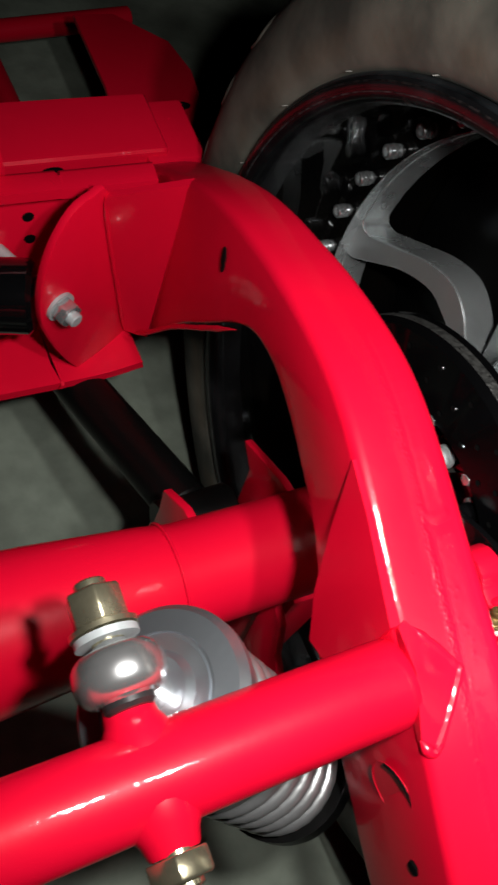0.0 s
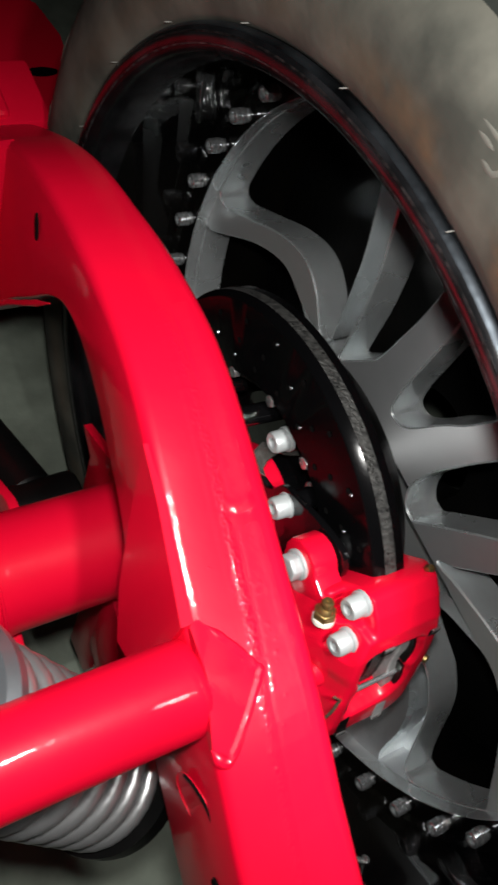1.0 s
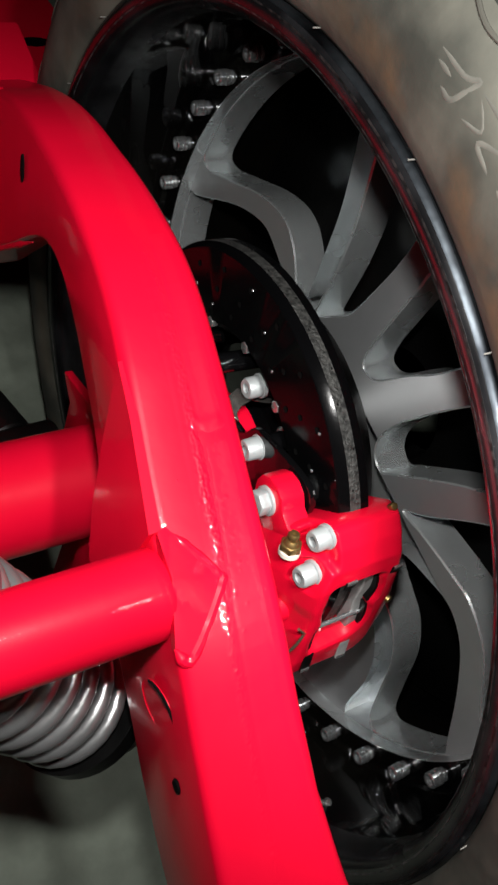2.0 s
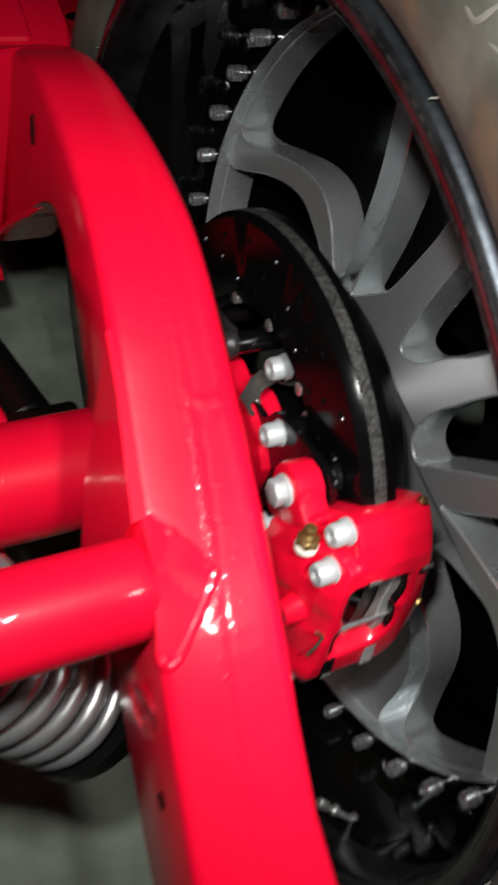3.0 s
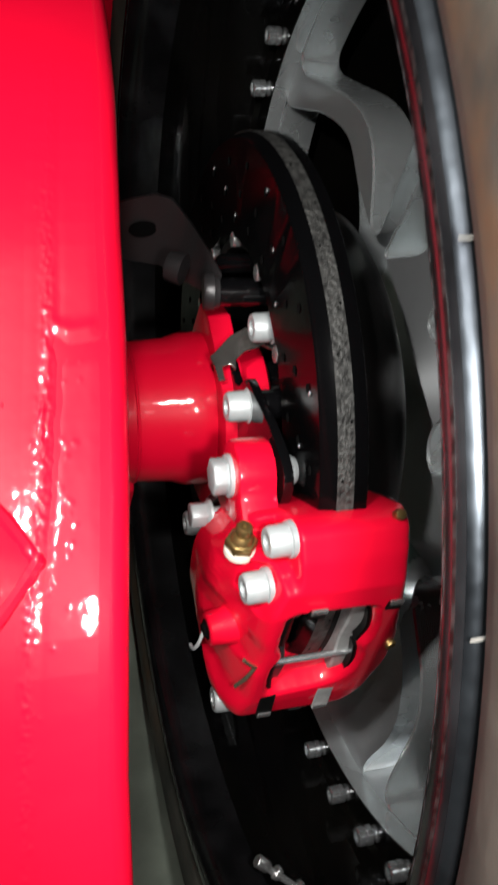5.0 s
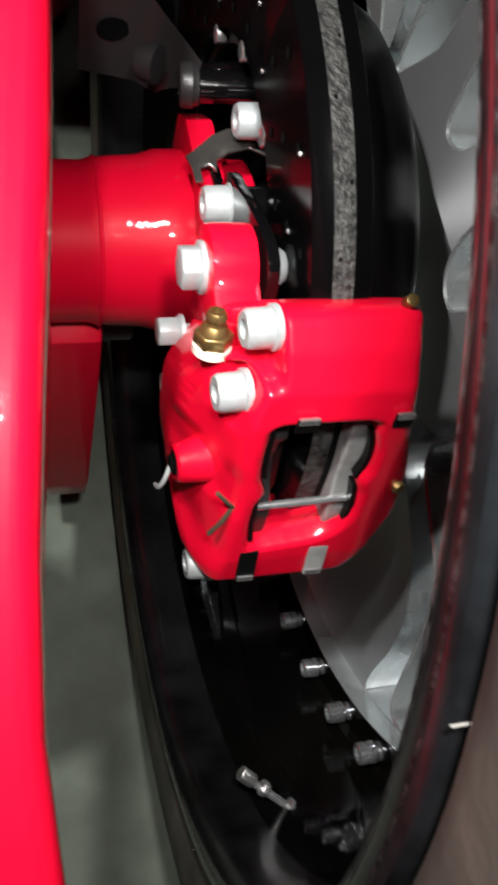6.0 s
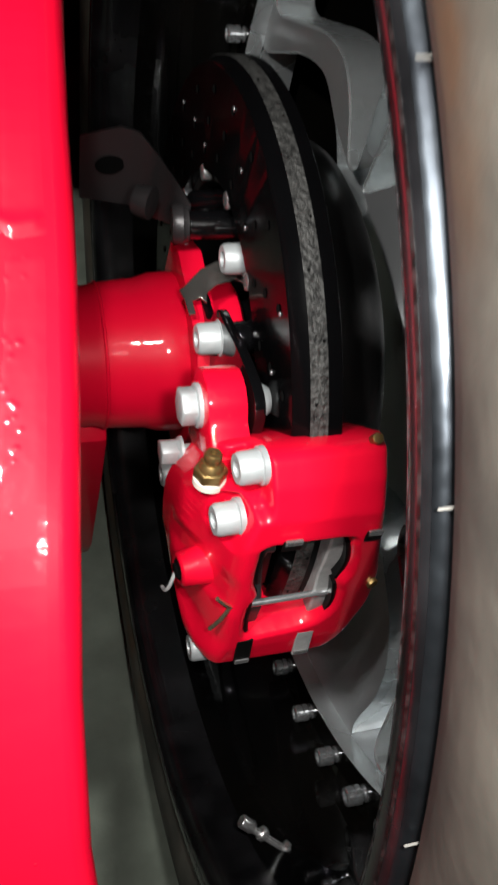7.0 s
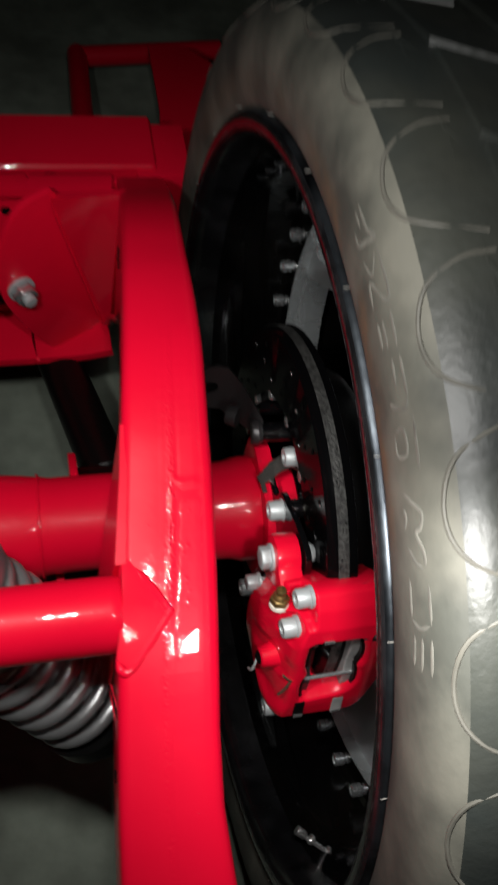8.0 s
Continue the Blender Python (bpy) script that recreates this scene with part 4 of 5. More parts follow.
    band = [(-0.0960, 0.3838), (-0.0905, 0.3880), (-0.0800, 0.3913), (-0.060, 0.3936), (-0.020, 0.3953), (0.031, 0.3958), (0.082, 0.3953), (0.122, 0.3936), (0.142, 0.3913), (0.1525, 0.3880), (0.157, 0.3852)]
    part("tread_band", spin(band, AXLE, 200), RUBBER_TREAD, tyre, "worn grooved tread rubber")
    for k in range(32):
        a = 11.25 * k + 2
        loop = [(a - 4.6, -0.0640), (a - 4.3, -0.0800), (a - 2.8, -0.0960), (a + 0.0, -0.1008), (a + 2.6, -0.0985), (a + 4.2, -0.0880), (a + 5.2, -0.0640)]
        pts = smooth_path([polar(x, crown(x) + 0.0002, q) for q, x in loop], 4)
        part("shoulder_scallop", sweep(pts, circle(0.0012, 8), up=(1, 0, 0)), SCALLOP, tyre)


def build_tread(tyre):
    n = 32
    for row, (x0, x1, r, skew) in enumerate(((-0.0700, -0.060, 0.3905, 1.0), (-0.054, -0.016, 0.3942, 1.6), (-0.008, 0.066, 0.3952, 0.0), (0.074, 0.112, 0.3942, -1.6), (0.120, 0.158, 0.3925, -2.4))):
        bm = bmesh.new()
        st = 360 / n
        for k in range(n):
            a = k * st + (1.5 if row % 2 else 0)
            lo = [polar(x, r - 0.004, a + q) for x, q in ((x0, 0.3 - skew), (x1, 0.3 + skew), (x1, st - 0.4 + skew), (x0, st - 0.4 - skew))]
            hi = [polar(x, r + 0.0030, a + q) for x, q in ((x0 + 0.001, 0.5 - skew), (x1 - 0.001, 0.5 + skew), (x1 - 0.001, st - 0.7 + skew), (x0 + 0.001, st - 0.7 - skew))]
            lo, hi = [bm.verts.new(p) for p in lo], [bm.verts.new(p) for p in hi]
            bm.faces.new(hi)
            for i in range(4):
                j = (i + 1) % 4
                bm.faces.new((lo[i], lo[j], hi[j], hi[i]))
        tagged(part("tread_rest", bm, RUBBER_TREAD, tyre), kind="stuff")

# ---- brake disc, bracket and bolts ----


def build_brake_disc():
    d = thing("brake_disc", (0, 0, 0), "black drilled vented brake disc with worn grey edge", "brake disc")
    part("inner_face", spin([(-0.0785, 0.098), (-0.0785, 0.1492), (-0.0778, 0.1502), (-0.0720, 0.1530), (-0.0715, 0.1534), (-0.0715, 0.098)], AXLE, 120, True), DISC_BLACK, d, "black coated inner friction face")
    part("outer_face", spin([(-0.0640, 0.098), (-0.0640, 0.1536), (-0.0580, 0.1536), (-0.0570, 0.1520), (-0.0570, 0.098)], AXLE, 120, True), DISC_BLACK, d)
    part("edge_band", spin([(-0.0718, 0.110), (-0.0718, 0.1534), (-0.0637, 0.1534), (-0.0637, 0.110)], AXLE, 120, True), DISC_EDGE, d, "worn pitted grey iron edge")
    vane = finish("vent_slot", box((0.0008, 0.0016, 0.0012), Matrix(), 0.0003, 1), DARK_HOLE)
    rnd = random.Random(5)
    for k in range(36):
        share("vent_slot", vane, wheel_frame(-0.0655 - 0.004 * (k % 2), 10 * k + rnd.uniform(-1, 1)) @ pose(0.1534, 0, 0), d)
    part("hat", spin([(-0.0730, 0.100), (-0.0735, 0.092), (-0.060, 0.089), (-0.030, 0.088), (-0.012, 0.087), (-0.010, 0.0), (0.004, 0.0), (0.004, 0.060), (-0.016, 0.104), (-0.022, 0.112), (-0.030, 0.1165), (-0.048, 0.1175), (-0.056, 0.114), (-0.056, 0.100)], AXLE, 100, True), BLACK_SATIN, d, "black satin disc hat")
    part("hub_flange", spin([(-0.064, 0), (-0.064, 0.030), (-0.052, 0.034), (-0.050, 0.075), (-0.040, 0.078), (-0.011, 0.078), (-0.011, 0)], AXLE, 64), BLACK_GLOSS, d, "glossy black axle flange")
    # drillings of the inner face, slightly dished
    hole = finish("drilling", spin([(0.0, 0.0005), (0.0004, 0.0009), (0.0, 0.0011)], Matrix(), 12), NUT_STEEL)
    dark = finish("drilling", spin([(0, 0), (0.0003, 0.0022)], Matrix(), 12), DARK_HOLE)
    for k in range(24):
        for j, r in enumerate((0.108, 0.122, 0.138)):
            a = 15 * k + 4.5 * j
            share("drilling", dark, frame_of(polar(-0.0786, r, a), (-1, 0, 0)), d)
            if (k + j) % 3 == 0:
                # small bright ring beside every third drilling, drawn in as its glint
                share("drilling_glint", hole, frame_of(polar(-0.0788, r + 0.002, a + 1), (-1, 0, 0)), d)
    screw = finish("rotor_screw", merge(hex_head(0.008, 0.005, Matrix())), CHROME)
    for k in range(12):
        share("rotor_screw", screw, frame_of(polar(-0.0740, 0.096, 30 * k + 12), (-1, 0, 0)), d)


def bolt_mesh(across, height, flange, name, mat=None):
    return finish(name, merge(hex_head(across, height, pose(0, 0, flange * 0.12)),
                              spin([(0, 0), (0, flange / 2), (0.0012, flange / 2), (0.003, across * 0.52), (0.003, 0)], Matrix(), 24),
                              spin([(-0.03, 0), (-0.03, across * 0.28), (0.0, across * 0.28)], Matrix(), 12)), mat or ZINC)


def socket_mesh(radius, height, name):
    """A cylinder-headed bolt with a washer."""
    return finish(name, merge(spin([(0, 0), (0, radius * 1.14), (0.0022, radius * 1.14), (0.0026, radius * 1.0), (height - 0.0015, radius * 0.97), (height, radius * 0.85), (height, radius * 0.5), (height - 0.004, radius * 0.45), (height - 0.004, 0)], Matrix(), 24),
                              spin([(-0.03, 0), (-0.03, radius * 0.6), (0.0, radius * 0.6)], Matrix(), 12)), ZINC)


def build_bracket():
    b = thing("caliper_bracket", (-0.09, -0.02, 0.395), "black steel brake caliper bracket bolted to axle end", "bracket")
    outline = [(0.020, 0.050), (-0.016, 0.058), (-0.024, 0.078), (-0.038, 0.086), (-0.060, 0.098), (-0.084, 0.106), (-0.094, 0.098), (-0.094, 0.076), (-0.072, 0.050), (-0.060, 0.010), (-0.058, -0.050), (-0.064, -0.074), (-0.046, -0.080), (-0.030, -0.060), (0.030, -0.058), (0.048, -0.03), (0.048, 0.03)]
    m = Matrix(((0, 0, 1, 0), (1, 0, 0, 0), (0, 1, 0, HUB.z), (0, 0, 0, 1)))
    part("plate", prism(closed_path(outline)[::2], -0.0905, -0.0855, m, 0.0010), BLACK_GLOSS, b)
    stud = socket_mesh(0.0078, 0.013, "flange_bolt")
    for y, z, x in ((0.007, 0.470, -0.0745), (-0.036, 0.467, -0.0945), (-0.0515, 0.339, -0.0985), (0.036, 0.33, -0.0985)):
        share("flange_bolt", stud, frame_of((x + 0.006, y, z), (-1, 0, 0)), b, "zinc plated flange bolt")
    part("spacer", rod((-0.092, -0.036, 0.467), (-0.066, -0.036, 0.467), 0.0075), BLACK_GLOSS, b)
    part("spacer", rod((-0.0685, 0.007, 0.470), (-0.050, 0.007, 0.470), 0.0085), BLACK_GLOSS, b)
    # bare spring-steel clip under the upper bolt
    clip = [(-0.1027, -0.0017), (-0.0999, 0.0003), (-0.0894, 0.0105), (-0.0805, 0.0149), (-0.0683, 0.0110), (-0.0600, 0.0033), (-0.0518, -0.0044), (-0.0657, -0.0003), (-0.0730, 0.0038), (-0.0834, 0.0004), (-0.0890, -0.0041), (-0.0899, -0.0100), (-0.0926, -0.0064), (-0.0971, -0.0083), (-0.0966, -0.0159), (-0.1001, -0.0161), (-0.1007, -0.0079)]
    part("retaining_clip", prism(clip, 0.4562, 0.4578, edge=0.0003, segments=1), CLIP_STEEL, b, "bare pressed steel retaining clip")
    part("nub", rod((-0.072, -0.032, 0.4673), (-0.0535, -0.032, 0.4673), 0.0062, 0.002, 20), CHROME, b, "bright spacer end")
    # dark stamped arm with a bolt hole beside it
    arm = [(-0.140, 0.099, 0.456), (-0.118, 0.102, 0.460), (-0.108, 0.100, 0.458), (-0.098, 0.088, 0.452), (-0.0935, 0.060, 0.462), (-0.0915, 0.040, 0.470), (-0.0955, 0.031, 0.463), (-0.1015, 0.050, 0.446), (-0.1035, 0.078, 0.416), (-0.112, 0.088, 0.414), (-0.140, 0.092, 0.416)]
    bm = bmesh.new()
    f = [bm.verts.new(p) for p in arm]
    k = [bm.verts.new((p[0] + 0.001, p[1] + 0.004, p[2] - 0.003)) for p in arm]
    for ring in (f, k):
        bmesh.ops.triangulate(bm, faces=[bm.faces.new(ring)])
    for n in range(len(arm)):
        q = (n + 1) % len(arm)
        bm.faces.new((f[n], f[q], k[q], k[n]))
    a = part("stamped_arm", bm, GREY_BRACKET, b, "dark grey stamped steel arm", 50)
    part("arm_hole", spin([(0, 0), (0.0004, 0.0070)], frame_of((-0.1235, 0.0955, 0.4385), (0.05, -0.93, 0.3), (1, 0, 0)) @ Matrix.Diagonal((1.2, 0.8, 1, 1)), 20), DARK_HOLE, a)
    part("arm_boss", rod((-0.094, 0.035, 0.4620), (-0.056, 0.031, 0.4660), 0.0075), BLACK_GLOSS, b, "glossy black bolt sleeve")
    part("arm_boss", rod((-0.080, 0.078, 0.428), (-0.060, 0.070, 0.440), 0.0060), BLACK_GLOSS, b)
    part("arm_bush", merge(spin([(0, 0), (0, 0.0092), (0.0015, 0.0100), (0.0055, 0.0100), (0.0065, 0.0090), (0.0085, 0.0086), (0.0085, 0)], frame_of((-0.1010, 0.0358, 0.4613), (0.993, -0.10, 0.10)), 28), spin([(0, 0), (0, 0.0080), (0.004, 0.0088), (0.009, 0.0088), (0.010, 0)], frame_of((-0.1150, 0.060, 0.452), (0.8, -0.5, 0.2)), 24)), GREY_BRACKET, b, "dark ribbed bush end")
    part("brass_plug", rod((-0.094, 0.040, 0.428), (-0.082, 0.046, 0.418), 0.0050, 0.001, 16), BRASS, b, "dull brass plug")
    return b


# ---- four-piston caliper: x across the disc, then along the disc's edge, then outwards from the hub ----
CAL_ANGLE = 160.0
CR = Vector((0, math.cos(radians(CAL_ANGLE)), math.sin(radians(CAL_ANGLE))))
CT = Vector((0, -math.sin(radians(CAL_ANGLE)), math.cos(radians(CAL_ANGLE))))
CAL = Matrix(((1, CT.x, CR.x, 0), (0, CT.y, CR.y, 0), (0, CT.z, CR.z, HUB.z), (0, 0, 0, 1)))


def tapered(bm):
    """Draws the ends of the caliper in towards the hub, as the body follows the disc."""
    inv = CAL.inverted()
    for v in bm.verts:
        p = inv @ v.co
        if p.z < 0.154:
            depth = 0.154 - p.z
            p.y *= 1 - depth * depth / (depth + 0.010) * (11.5 if p.y < 0 else 6.0)
        v.co = CAL @ p
    return bm


def cal(x, t, r):
    return CAL @ Vector((x, t, r))


def closed_path(points):
    """A smooth closed line through (x, t) points, as pairs."""
    n, out = len(points), []
    for i in range(n):
        p = [Vector(points[(i + d) % n]) for d in (-1, 0, 1, 2)]
        for s in range(6):
            q = s / 6
            v = 0.5 * (2 * p[1] + (p[2] - p[0]) * q + (2 * p[0] - 5 * p[1] + 4 * p[2] - p[3]) * q * q + (3 * p[1] - p[0] - 3 * p[2] + p[3]) * q ** 3)
            out.append((v.x, v.y))
    return out


def reach(points, path):
    """For points: nearest spot on a closed path, the distance to it, and whether the point lies inside."""
    a = np.array(path)
    b = np.roll(a, -1, axis=0)
    d = b - a
    rel = points[:, None, :] - a[None]
    k = np.clip((rel * d).sum(2) / (d * d).sum(1), 0, 1)
    near = a[None] + d[None] * k[..., None]
    dist = np.sqrt(((points[:, None, :] - near) ** 2).sum(2))
    best = dist.argmin(1)
    rows = np.arange(len(points))
    py, y0, y1 = points[:, None, 1], a[None, :, 1], b[None, :, 1]
    cross = ((y0 > py) != (y1 > py)) & (points[:, None, 0] < a[None, :, 0] + (py - y0) * d[None, :, 0] / np.where(y1 == y0, 1e-12, y1 - y0))
    return near[rows, best], dist[rows, best], cross.sum(1) % 2 == 1


def casting(outline, window, height, step, round_out, round_in):
    """A cast block seen from outside the disc: its crown follows height(x, t), edges rounded, with a window through it."""
    lo, hi = np.min(outline, axis=0) - step, np.max(outline, axis=0) + step
    nx, nt = int((hi[0] - lo[0]) / step) + 1, int((hi[1] - lo[1]) / step) + 1
    grid = np.array([(lo[0] + i * step, lo[1] + j * step) for i in range(nx) for j in range(nt)])
    near_o, dist_o, in_o = reach(grid, outline)
    near_w, dist_w, in_w = reach(grid, window)
    keep = in_o & ~in_w
    cells = []
    for i in range(nx - 1):
        for j in range(nt - 1):
            q = (i * nt + j, (i + 1) * nt + j, (i + 1) * nt + j + 1, i * nt + j + 1)
            if all(keep[v] for v in q):
                cells.append(q)
    bm = bmesh.new()
    verts = {}
    for q in cells:
        for v in q:
            if v not in verts:
                verts[v] = bm.verts.new((grid[v][0], grid[v][1], 0))
    for q in cells:
        bm.faces.new([verts[v] for v in q])
    edge = {v for e in bm.edges if len(e.link_faces) == 1 for v in e.verts}
    rim_in = set()
    for n, v in verts.items():
        do, dw = dist_o[n], dist_w[n]
        if v in edge:
            if do < dw:
                v.co.x, v.co.y, do = near_o[n][0], near_o[n][1], 0.0
            else:
                v.co.x, v.co.y, dw = near_w[n][0], near_w[n][1], 0.0
                rim_in.add(v)
        r = height(v.co.x, v.co.y)
        for d, size in ((do, round_out), (dw, round_in)):
            if d < size:
                r -= size - math.sqrt(max(0.0, size * size - (size - d) ** 2))
        v.co.z = r
    inner = [v for v in bm.verts if v not in edge]
    for _ in range(5):
        bmesh.ops.smooth_vert(bm, verts=inner, factor=0.5, use_axis_x=False, use_axis_y=False, use_axis_z=True)
    rim = [e for e in bm.edges if len(e.link_faces) == 1]
    base = {}
    for level in (0.5, 1.0):
        down = {}
        for e in rim:
            for v in e.verts:
                if v not in down:
                    foot = 0.140 if v in rim_in or base.get(v) else 0.100
                    down[v] = bm.verts.new((v.co.x, v.co.y, v.co.z + (foot - v.co.z) * level))
        new_rim = []
        for e in rim:
            f = bm.faces.new((e.verts[0], e.verts[1], down[e.verts[1]], down[e.verts[0]]))
            new_rim += [x for x in f.edges if down[e.verts[0]] in x.verts and down[e.verts[1]] in x.verts]
        base = {down[v]: (v in rim_in or bool(base.get(v))) for v in down}
        rim = new_rim
    bm.transform(CAL)
    return tapered(bm)


def build_caliper():
    c = thing("brake_caliper", cal(-0.07, 0, 0.12), "glossy red four-piston brake caliper on bracket", "brake caliper")
    # upper bridge, a smooth shoulder across the disc

    def along_x(profile, x0, x1, edge, seg=3):
        m = CAL @ Matrix(((0, 0, 1, 0), (1, 0, 0, 0), (0, 1, 0, 0), (0, 0, 0, 1)))
        return tapered(prism(profile, x0, x1, m, edge, seg))

    # one casting: a smooth crown over the disc with an open window for the pads
    outline = closed_path([(-0.1040, -0.0735), (-0.0720, -0.0745), (-0.0425, -0.0740), (-0.0405, -0.0700), (-0.0415, -0.0550), (-0.0395, -0.0340), (-0.0345, -0.0120), (-0.0312, 0.0020), (-0.0300, 0.0270), (-0.0350, 0.0430),
                           (-0.0430, 0.0570), (-0.0500, 0.0640), (-0.0700, 0.0670), (-0.0880, 0.0670), (-0.1060, 0.0650), (-0.1145, 0.0570), (-0.1190, 0.0430), (-0.1208, 0.0200), (-0.1205, -0.0120), (-0.1180, -0.0320), (-0.1130, -0.0500), (-0.1090, -0.0640)])
    window = closed_path([(-0.0925, -0.0325), (-0.0740, -0.0335), (-0.0565, -0.0325), (-0.0540, -0.0260), (-0.0520, -0.0180), (-0.0520, -0.0080), (-0.0545, 0.0000), (-0.0525, 0.0090), (-0.0530, 0.0200), (-0.0570, 0.0280),
                          (-0.0640, 0.0330), (-0.0780, 0.0355), (-0.0915, 0.0360), (-0.0945, 0.0260), (-0.0945, 0.0110), (-0.0920, 0.0030), (-0.0950, -0.0080), (-0.0950, -0.0240)])

    def ease(v, lo, hi):
        k = min(1.0, max(0.0, (v - lo) / (hi - lo)))
        return k * k * (3 - 2 * k)

    crown = [(-0.080, 0.136), (-0.0735, 0.1440), (-0.069, 0.1520), (-0.060, 0.1600), (-0.047, 0.1665), (-0.033, 0.1685), (0.0, 0.1680), (0.045, 0.1660), (0.060, 0.1640), (0.068, 0.158)]

    def height(x, t):
        for (t0, r0), (t1, r1) in zip(crown, crown[1:]):
            if t0 <= t <= t1:
                r = r0 + (r1 - r0) * (t - t0) / (t1 - t0)
                break
        else:
            r = 0.158
        # the inboard half falls away from the crown in a soft shoulder
        r -= 0.020 * ease(-x, 0.1000, 0.1200) * ease(-t, -0.055, -0.035) + 0.016 * ease(-x, 0.1020, 0.1220)
        # waist between the piston bores, and hollows round the two clamp bolts
        r -= 0.005 * ease(-x, 0.098, 0.110) * (1 - ease(abs(t - 0.002), 0.004, 0.016))
        low = ease(-x, 0.0925, 0.0955) * ease(-t, 0.0480, 0.0535)
        r = r * (1 - low) + min(r, 0.1330) * low
        low = ease(-x - 0.35 * (t + 0.040), 0.1010, 0.1050) * (1 - ease(abs(t + 0.0390), 0.0085, 0.0125))
        r = r * (1 - low) + min(r, 0.1440) * low
        # outer half rounds off towards the spokes
        r -= 0.004 * ease(x, -0.046, -0.032)
        return r

    part("body", casting(outline, window, height, 0.0008, 0.0055, 0.0022), CALIPER_RED, c, "", 70)
    # piston bosses and the plugged fluid port on the inboard side
    part("port_boss", spin([(0, 0), (0, 0.0098), (0.010, 0.0085), (0.0135, 0.0080), (0.0145, 0.0070), (0.0145, 0.0055), (0.012, 0.0050), (0.012, 0)], frame_of(cal(-0.1085, 0.006, 0.1425), Vector((-1, 0, 0)) + CR * 0.12), 28), CALIPER_RED, c)
    port = part("port_plug", spin([(0, 0), (0, 0.0074), (0.0030, 0.0076), (0.0042, 0.0070), (0.0048, 0.0050), (0.0066, 0.0046), (0.0072, 0)], frame_of(cal(-0.1205, 0.006, 0.1440), Vector((-1, 0, 0)) + CR * 0.12) @ Matrix.Diagonal((0.7, 0.7, 0.6, 1)), 20), DARK_HOLE, c, "black rubber port plug")
    part("lock_wire", sweep(smooth_path([cal(-0.1235, 0.006, 0.1440), cal(-0.1265, 0.011, 0.148), cal(-0.1285, 0.015, 0.148), cal(-0.1290, 0.018, 0.144)], 4), circle(0.0009, 8)), ZINC, port)
    # mounting lug with its bolt
    lm = Matrix(((0, 0, 1, -0.0990), (CR.y, -CT.y, 0, cal(0, -0.056, 0.104).y), (CR.z, -CT.z, 0, cal(0, -0.056, 0.104).z), (0, 0, 0, 1)))
    part("mounting_lug", prism([(a, b) for a, b in [(-0.016, -0.030), (-0.016, 0.004), (-0.012, 0.012), (-0.004, 0.0165), (0.005, 0.0165), (0.0125, 0.012), (0.0165, 0.004), (0.030, -0.004), (0.030, -0.030)]], -0.0110, 0.0070, lm, 0.003), CALIPER_RED, c)
    part("lug_bolt", merge(hex_head(0.0150, 0.0075, frame_of(cal(-0.1115, -0.056, 0.104), (-1, 0, 0), tuple(CT + CR * 0.4))), spin([(0, 0), (0, 0.0100), (0.0022, 0.0100), (0.0026, 0.0094), (0.0026, 0)], frame_of(cal(-0.1095, -0.056, 0.104), (-1, 0, 0)), 28)), ZINC, c, "zinc plated hex bolt")
    part("lug_nut", spin([(0, 0), (0, 0.0082), (0.003, 0.0082), (0.0065, 0.0060), (0.008, 0.0030), (0.008, 0)], frame_of(cal(-0.0855, -0.056, 0.104), (1, 0, 0)), 24), ZINC, c)
    part("lug_sleeve", rod(cal(-0.0780, -0.056, 0.104), cal(-0.050, -0.056, 0.104), 0.0056), BLACK_GLOSS, c)
    # clamping bolts
    sock = socket_mesh(0.0072, 0.0120, "clamp_bolt")
    for x, t, r in ((-0.0930, -0.0612, 0.1468), (-0.1015, -0.0388, 0.1535)):
        share("clamp_bolt", sock, frame_of(cal(x, t, r), Vector((-1, 0, 0)) + CR * 0.06), c, "grey zinc plated clamp bolt")
    share("clamp_bolt", sock, frame_of(cal(-0.1020, 0.0650, 0.1500), (-1, 0, 0)), c)
    share("clamp_bolt", bolt_mesh(0.011, 0.009, 0.014, "clamp_bolt"), frame_of(cal(-0.113, -0.020, 0.096), (-1, 0, 0)), c)
    # bleed screws
    bl = frame_of(cal(-0.1122, -0.0480, 0.1385), CR * -0.05 - CT * 0.98 + Vector((0.03, 0, 0)), (1, 0.4, 0))
    s = part("bleed_screw", merge(hex_head(0.0125, 0.0050, bl @ pose(0, 0, 0.0006), 0.16), spin([(0.0050, 0), (0.0056, 0.0054), (0.0072, 0.0048), (0.0085, 0.0038), (0.0085, 0)], bl, 20)), BRASS, c, "dull brass hexagonal bleed screw")
    part("nipple", spin([(0.0080, 0), (0.0080, 0.0034), (0.0098, 0.0030), (0.0106, 0.0038), (0.0124, 0.0038), (0.0136, 0.0030), (0.0136, 0.0014), (0.0122, 0.0010), (0.0120, 0)], bl, 18), BRASS, s)
    part("seal_ring", spin([(-0.004, 0), (-0.003, 0.0070), (-0.0002, 0.0070), (0.0006, 0.0064), (0.0006, 0)], bl, 24), WHITE_SEAL, s, "pale seal ring")
    part("bleed_screw", hex_head(0.0050, 0.005, frame_of(cal(-0.0374, 0.0059, 0.1620), CR + Vector((0.3, 0, 0)), (1, 0, 0))), BRASS, c)
    part("bleed_screw", hex_head(0.0045, 0.005, frame_of(cal(-0.0470, -0.0690, 0.1460), CR * 0.6 - CT * 0.8, (1, 0, 0))), BRASS, c)
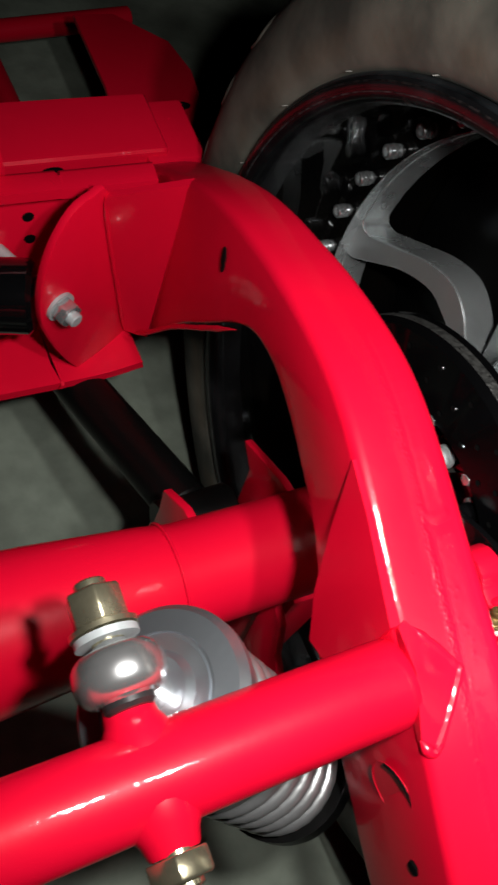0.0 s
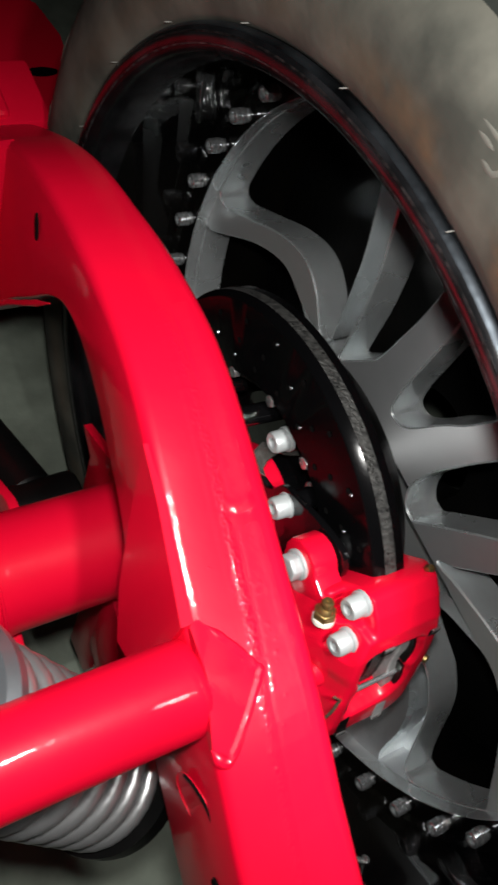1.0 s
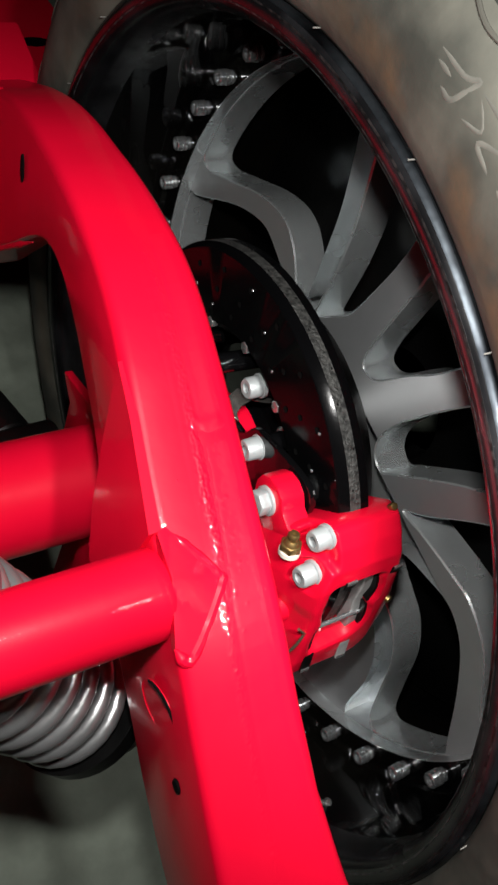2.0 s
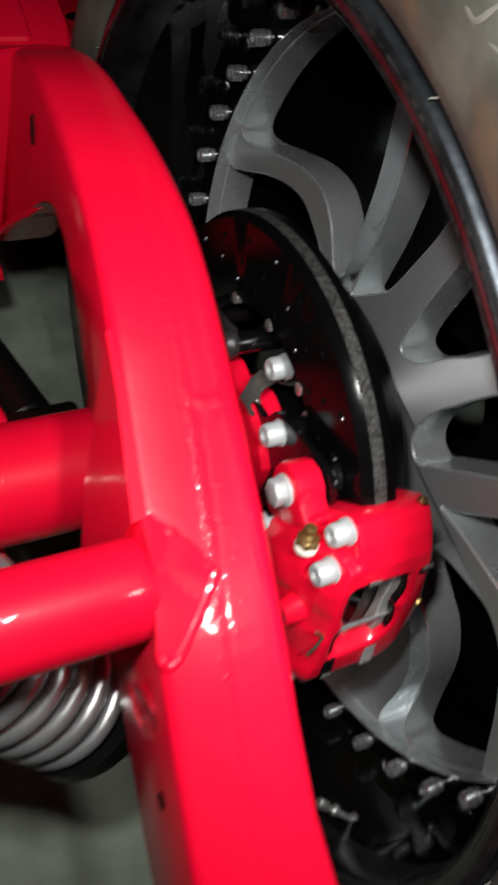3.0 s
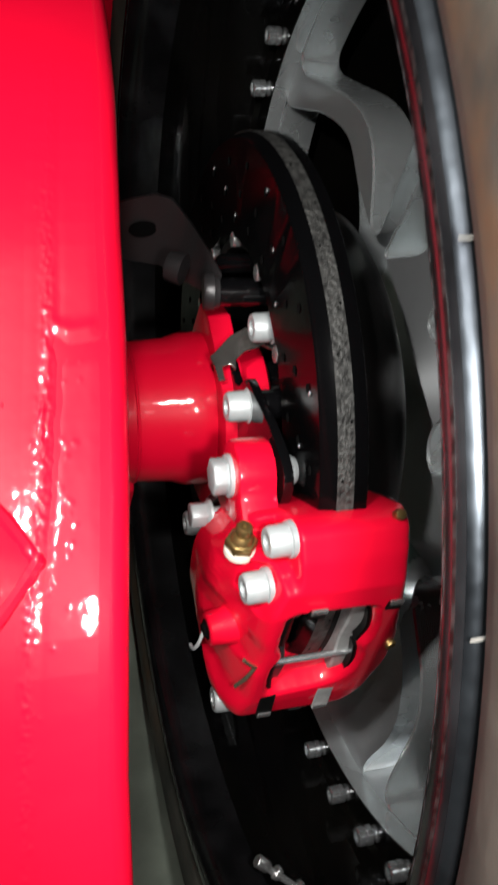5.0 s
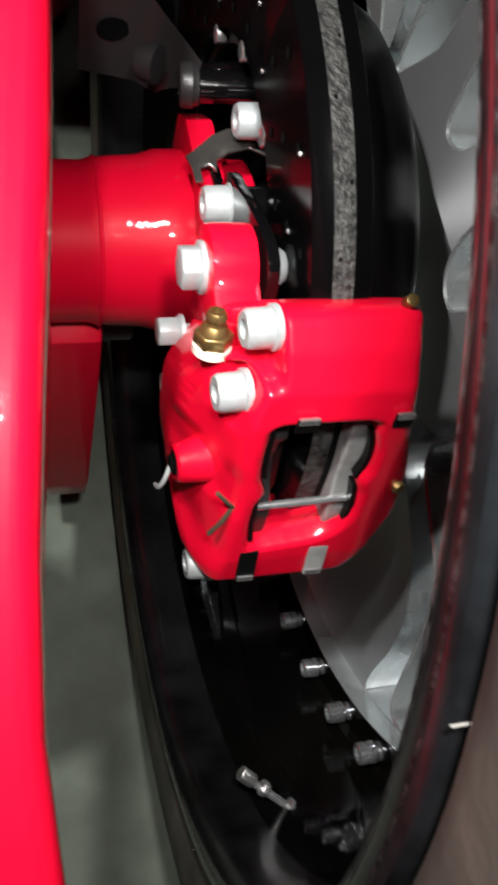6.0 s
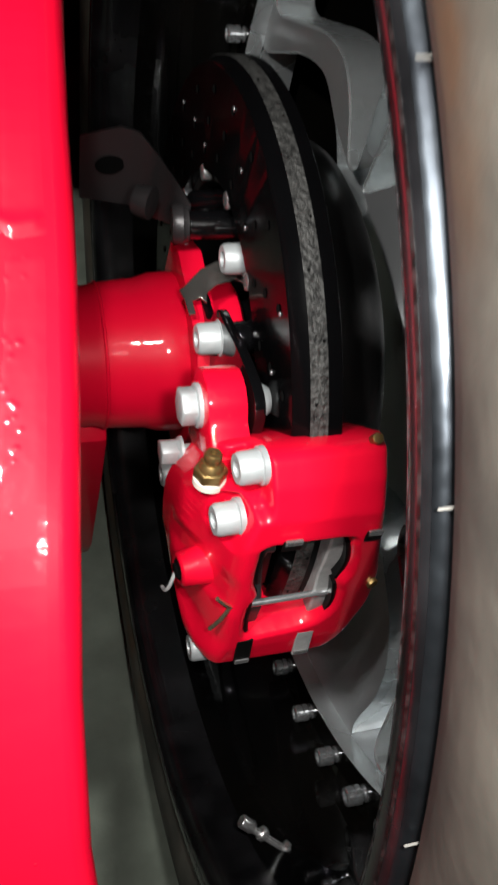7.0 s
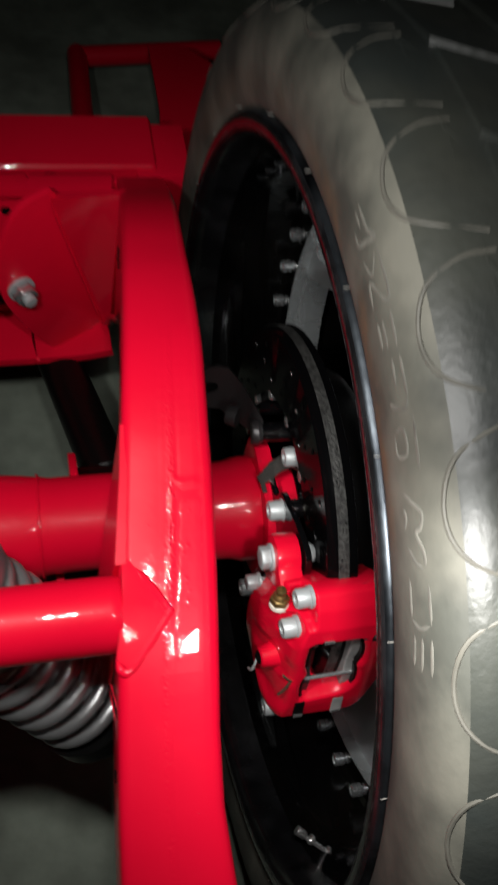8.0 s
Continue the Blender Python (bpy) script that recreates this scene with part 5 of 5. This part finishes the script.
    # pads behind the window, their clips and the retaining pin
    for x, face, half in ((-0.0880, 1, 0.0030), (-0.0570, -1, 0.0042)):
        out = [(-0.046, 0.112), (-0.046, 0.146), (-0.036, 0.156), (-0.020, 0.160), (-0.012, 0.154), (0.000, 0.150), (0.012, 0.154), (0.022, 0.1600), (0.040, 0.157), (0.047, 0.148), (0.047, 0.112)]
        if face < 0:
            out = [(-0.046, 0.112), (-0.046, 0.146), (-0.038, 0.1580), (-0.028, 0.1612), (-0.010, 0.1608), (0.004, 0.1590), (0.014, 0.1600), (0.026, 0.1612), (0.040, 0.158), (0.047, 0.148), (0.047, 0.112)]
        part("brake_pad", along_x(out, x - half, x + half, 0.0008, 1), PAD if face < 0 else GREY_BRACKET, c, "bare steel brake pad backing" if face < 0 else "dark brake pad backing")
        lining = [(-0.042, 0.110), (-0.042, 0.140), (-0.02, 0.148), (0.02, 0.148), (0.042, 0.140), (0.042, 0.110)]
        part("pad_lining", along_x(lining, min(x + face * half, x + face * (half + 0.0045)), max(x + face * half, x + face * (half + 0.0045)), 0.0006, 1), BLACK_SATIN, c)
    # black spring leaves that line the window
    for x, t0, t1, bow in ((-0.0925, 0.002, 0.034, -0.0016), (-0.0925, -0.030, -0.004, -0.0010), (-0.0548, -0.026, 0.000, 0.0020), (-0.0545, 0.004, 0.028, 0.0012)):
        pts = [cal(x + bow * math.sin(math.pi * k / 8), t0 + (t1 - t0) * k / 8, 0.1635 - 0.0008 * abs(k - 4) / 4) for k in range(9)]
        part("spring_leaf", sweep(pts, [(-0.0060, -0.0011), (0.0014, -0.0011), (0.0018, 0.0), (0.0014, 0.0011), (-0.0060, 0.0011)], up=tuple(CR)), BLACK_SATIN, c, "black pad spring leaf")
    part("retaining_pin", rod(cal(-0.0960, 0.0175, 0.1600), cal(-0.0460, 0.0155, 0.1605), 0.0017, 0.0004, 12), NUT_STEEL, c, "thin bright retaining pin")
    ct = part("cotter_pin", sweep(smooth_path([cal(-0.1025, 0.0103, 0.1645), cal(-0.1066, 0.0181, 0.1655), cal(-0.1106, 0.0259, 0.1647)], 5), circle(0.0010, 8)), GOLD_ZINC, c, "splayed yellow zinc cotter pin")
    part("leg", sweep(smooth_path([cal(-0.1025, 0.0103, 0.1649), cal(-0.1062, 0.0057, 0.1657), cal(-0.11, 0.001, 0.1655)], 5), circle(0.0010, 8)), GOLD_ZINC, ct)
    # spring clips: two over the lower bar, two at the window's upper edge
    for x, t, w, length in ((-0.0925, 0.0475, 0.0080, 0.018), (-0.0625, 0.0480, 0.0085, 0.018), (-0.0830, -0.0350, 0.0085, 0.007), (-0.0470, -0.0350, 0.0075, 0.007)):
        m = CAL @ Matrix.Translation((x, t, height(x, t) + 0.0006)) @ pose(0, 0, 0, 3 if t > 0 else -8)
        clip = part("pad_clip", box((w, length, 0.0012), m, 0.0003, 1), PAD if t > 0 and x > -0.08 else BLACK_SATIN, c, "spring steel pad clip")
        part("clip_tip", box((w - 0.001, 0.0032, 0.0016), m @ Matrix.Translation((0, 0.0075 if t > 0 else -0.003, 0.0004)), 0.0003, 1), CHROME, clip)
    return c


build_room()
build_chassis()
build_axle()
build_damper()
build_links()
the_tyre = build_wheel()
build_brake_disc()
build_bracket()
build_caliper()
build_tyre_marks(the_tyre)
build_tread(the_tyre)
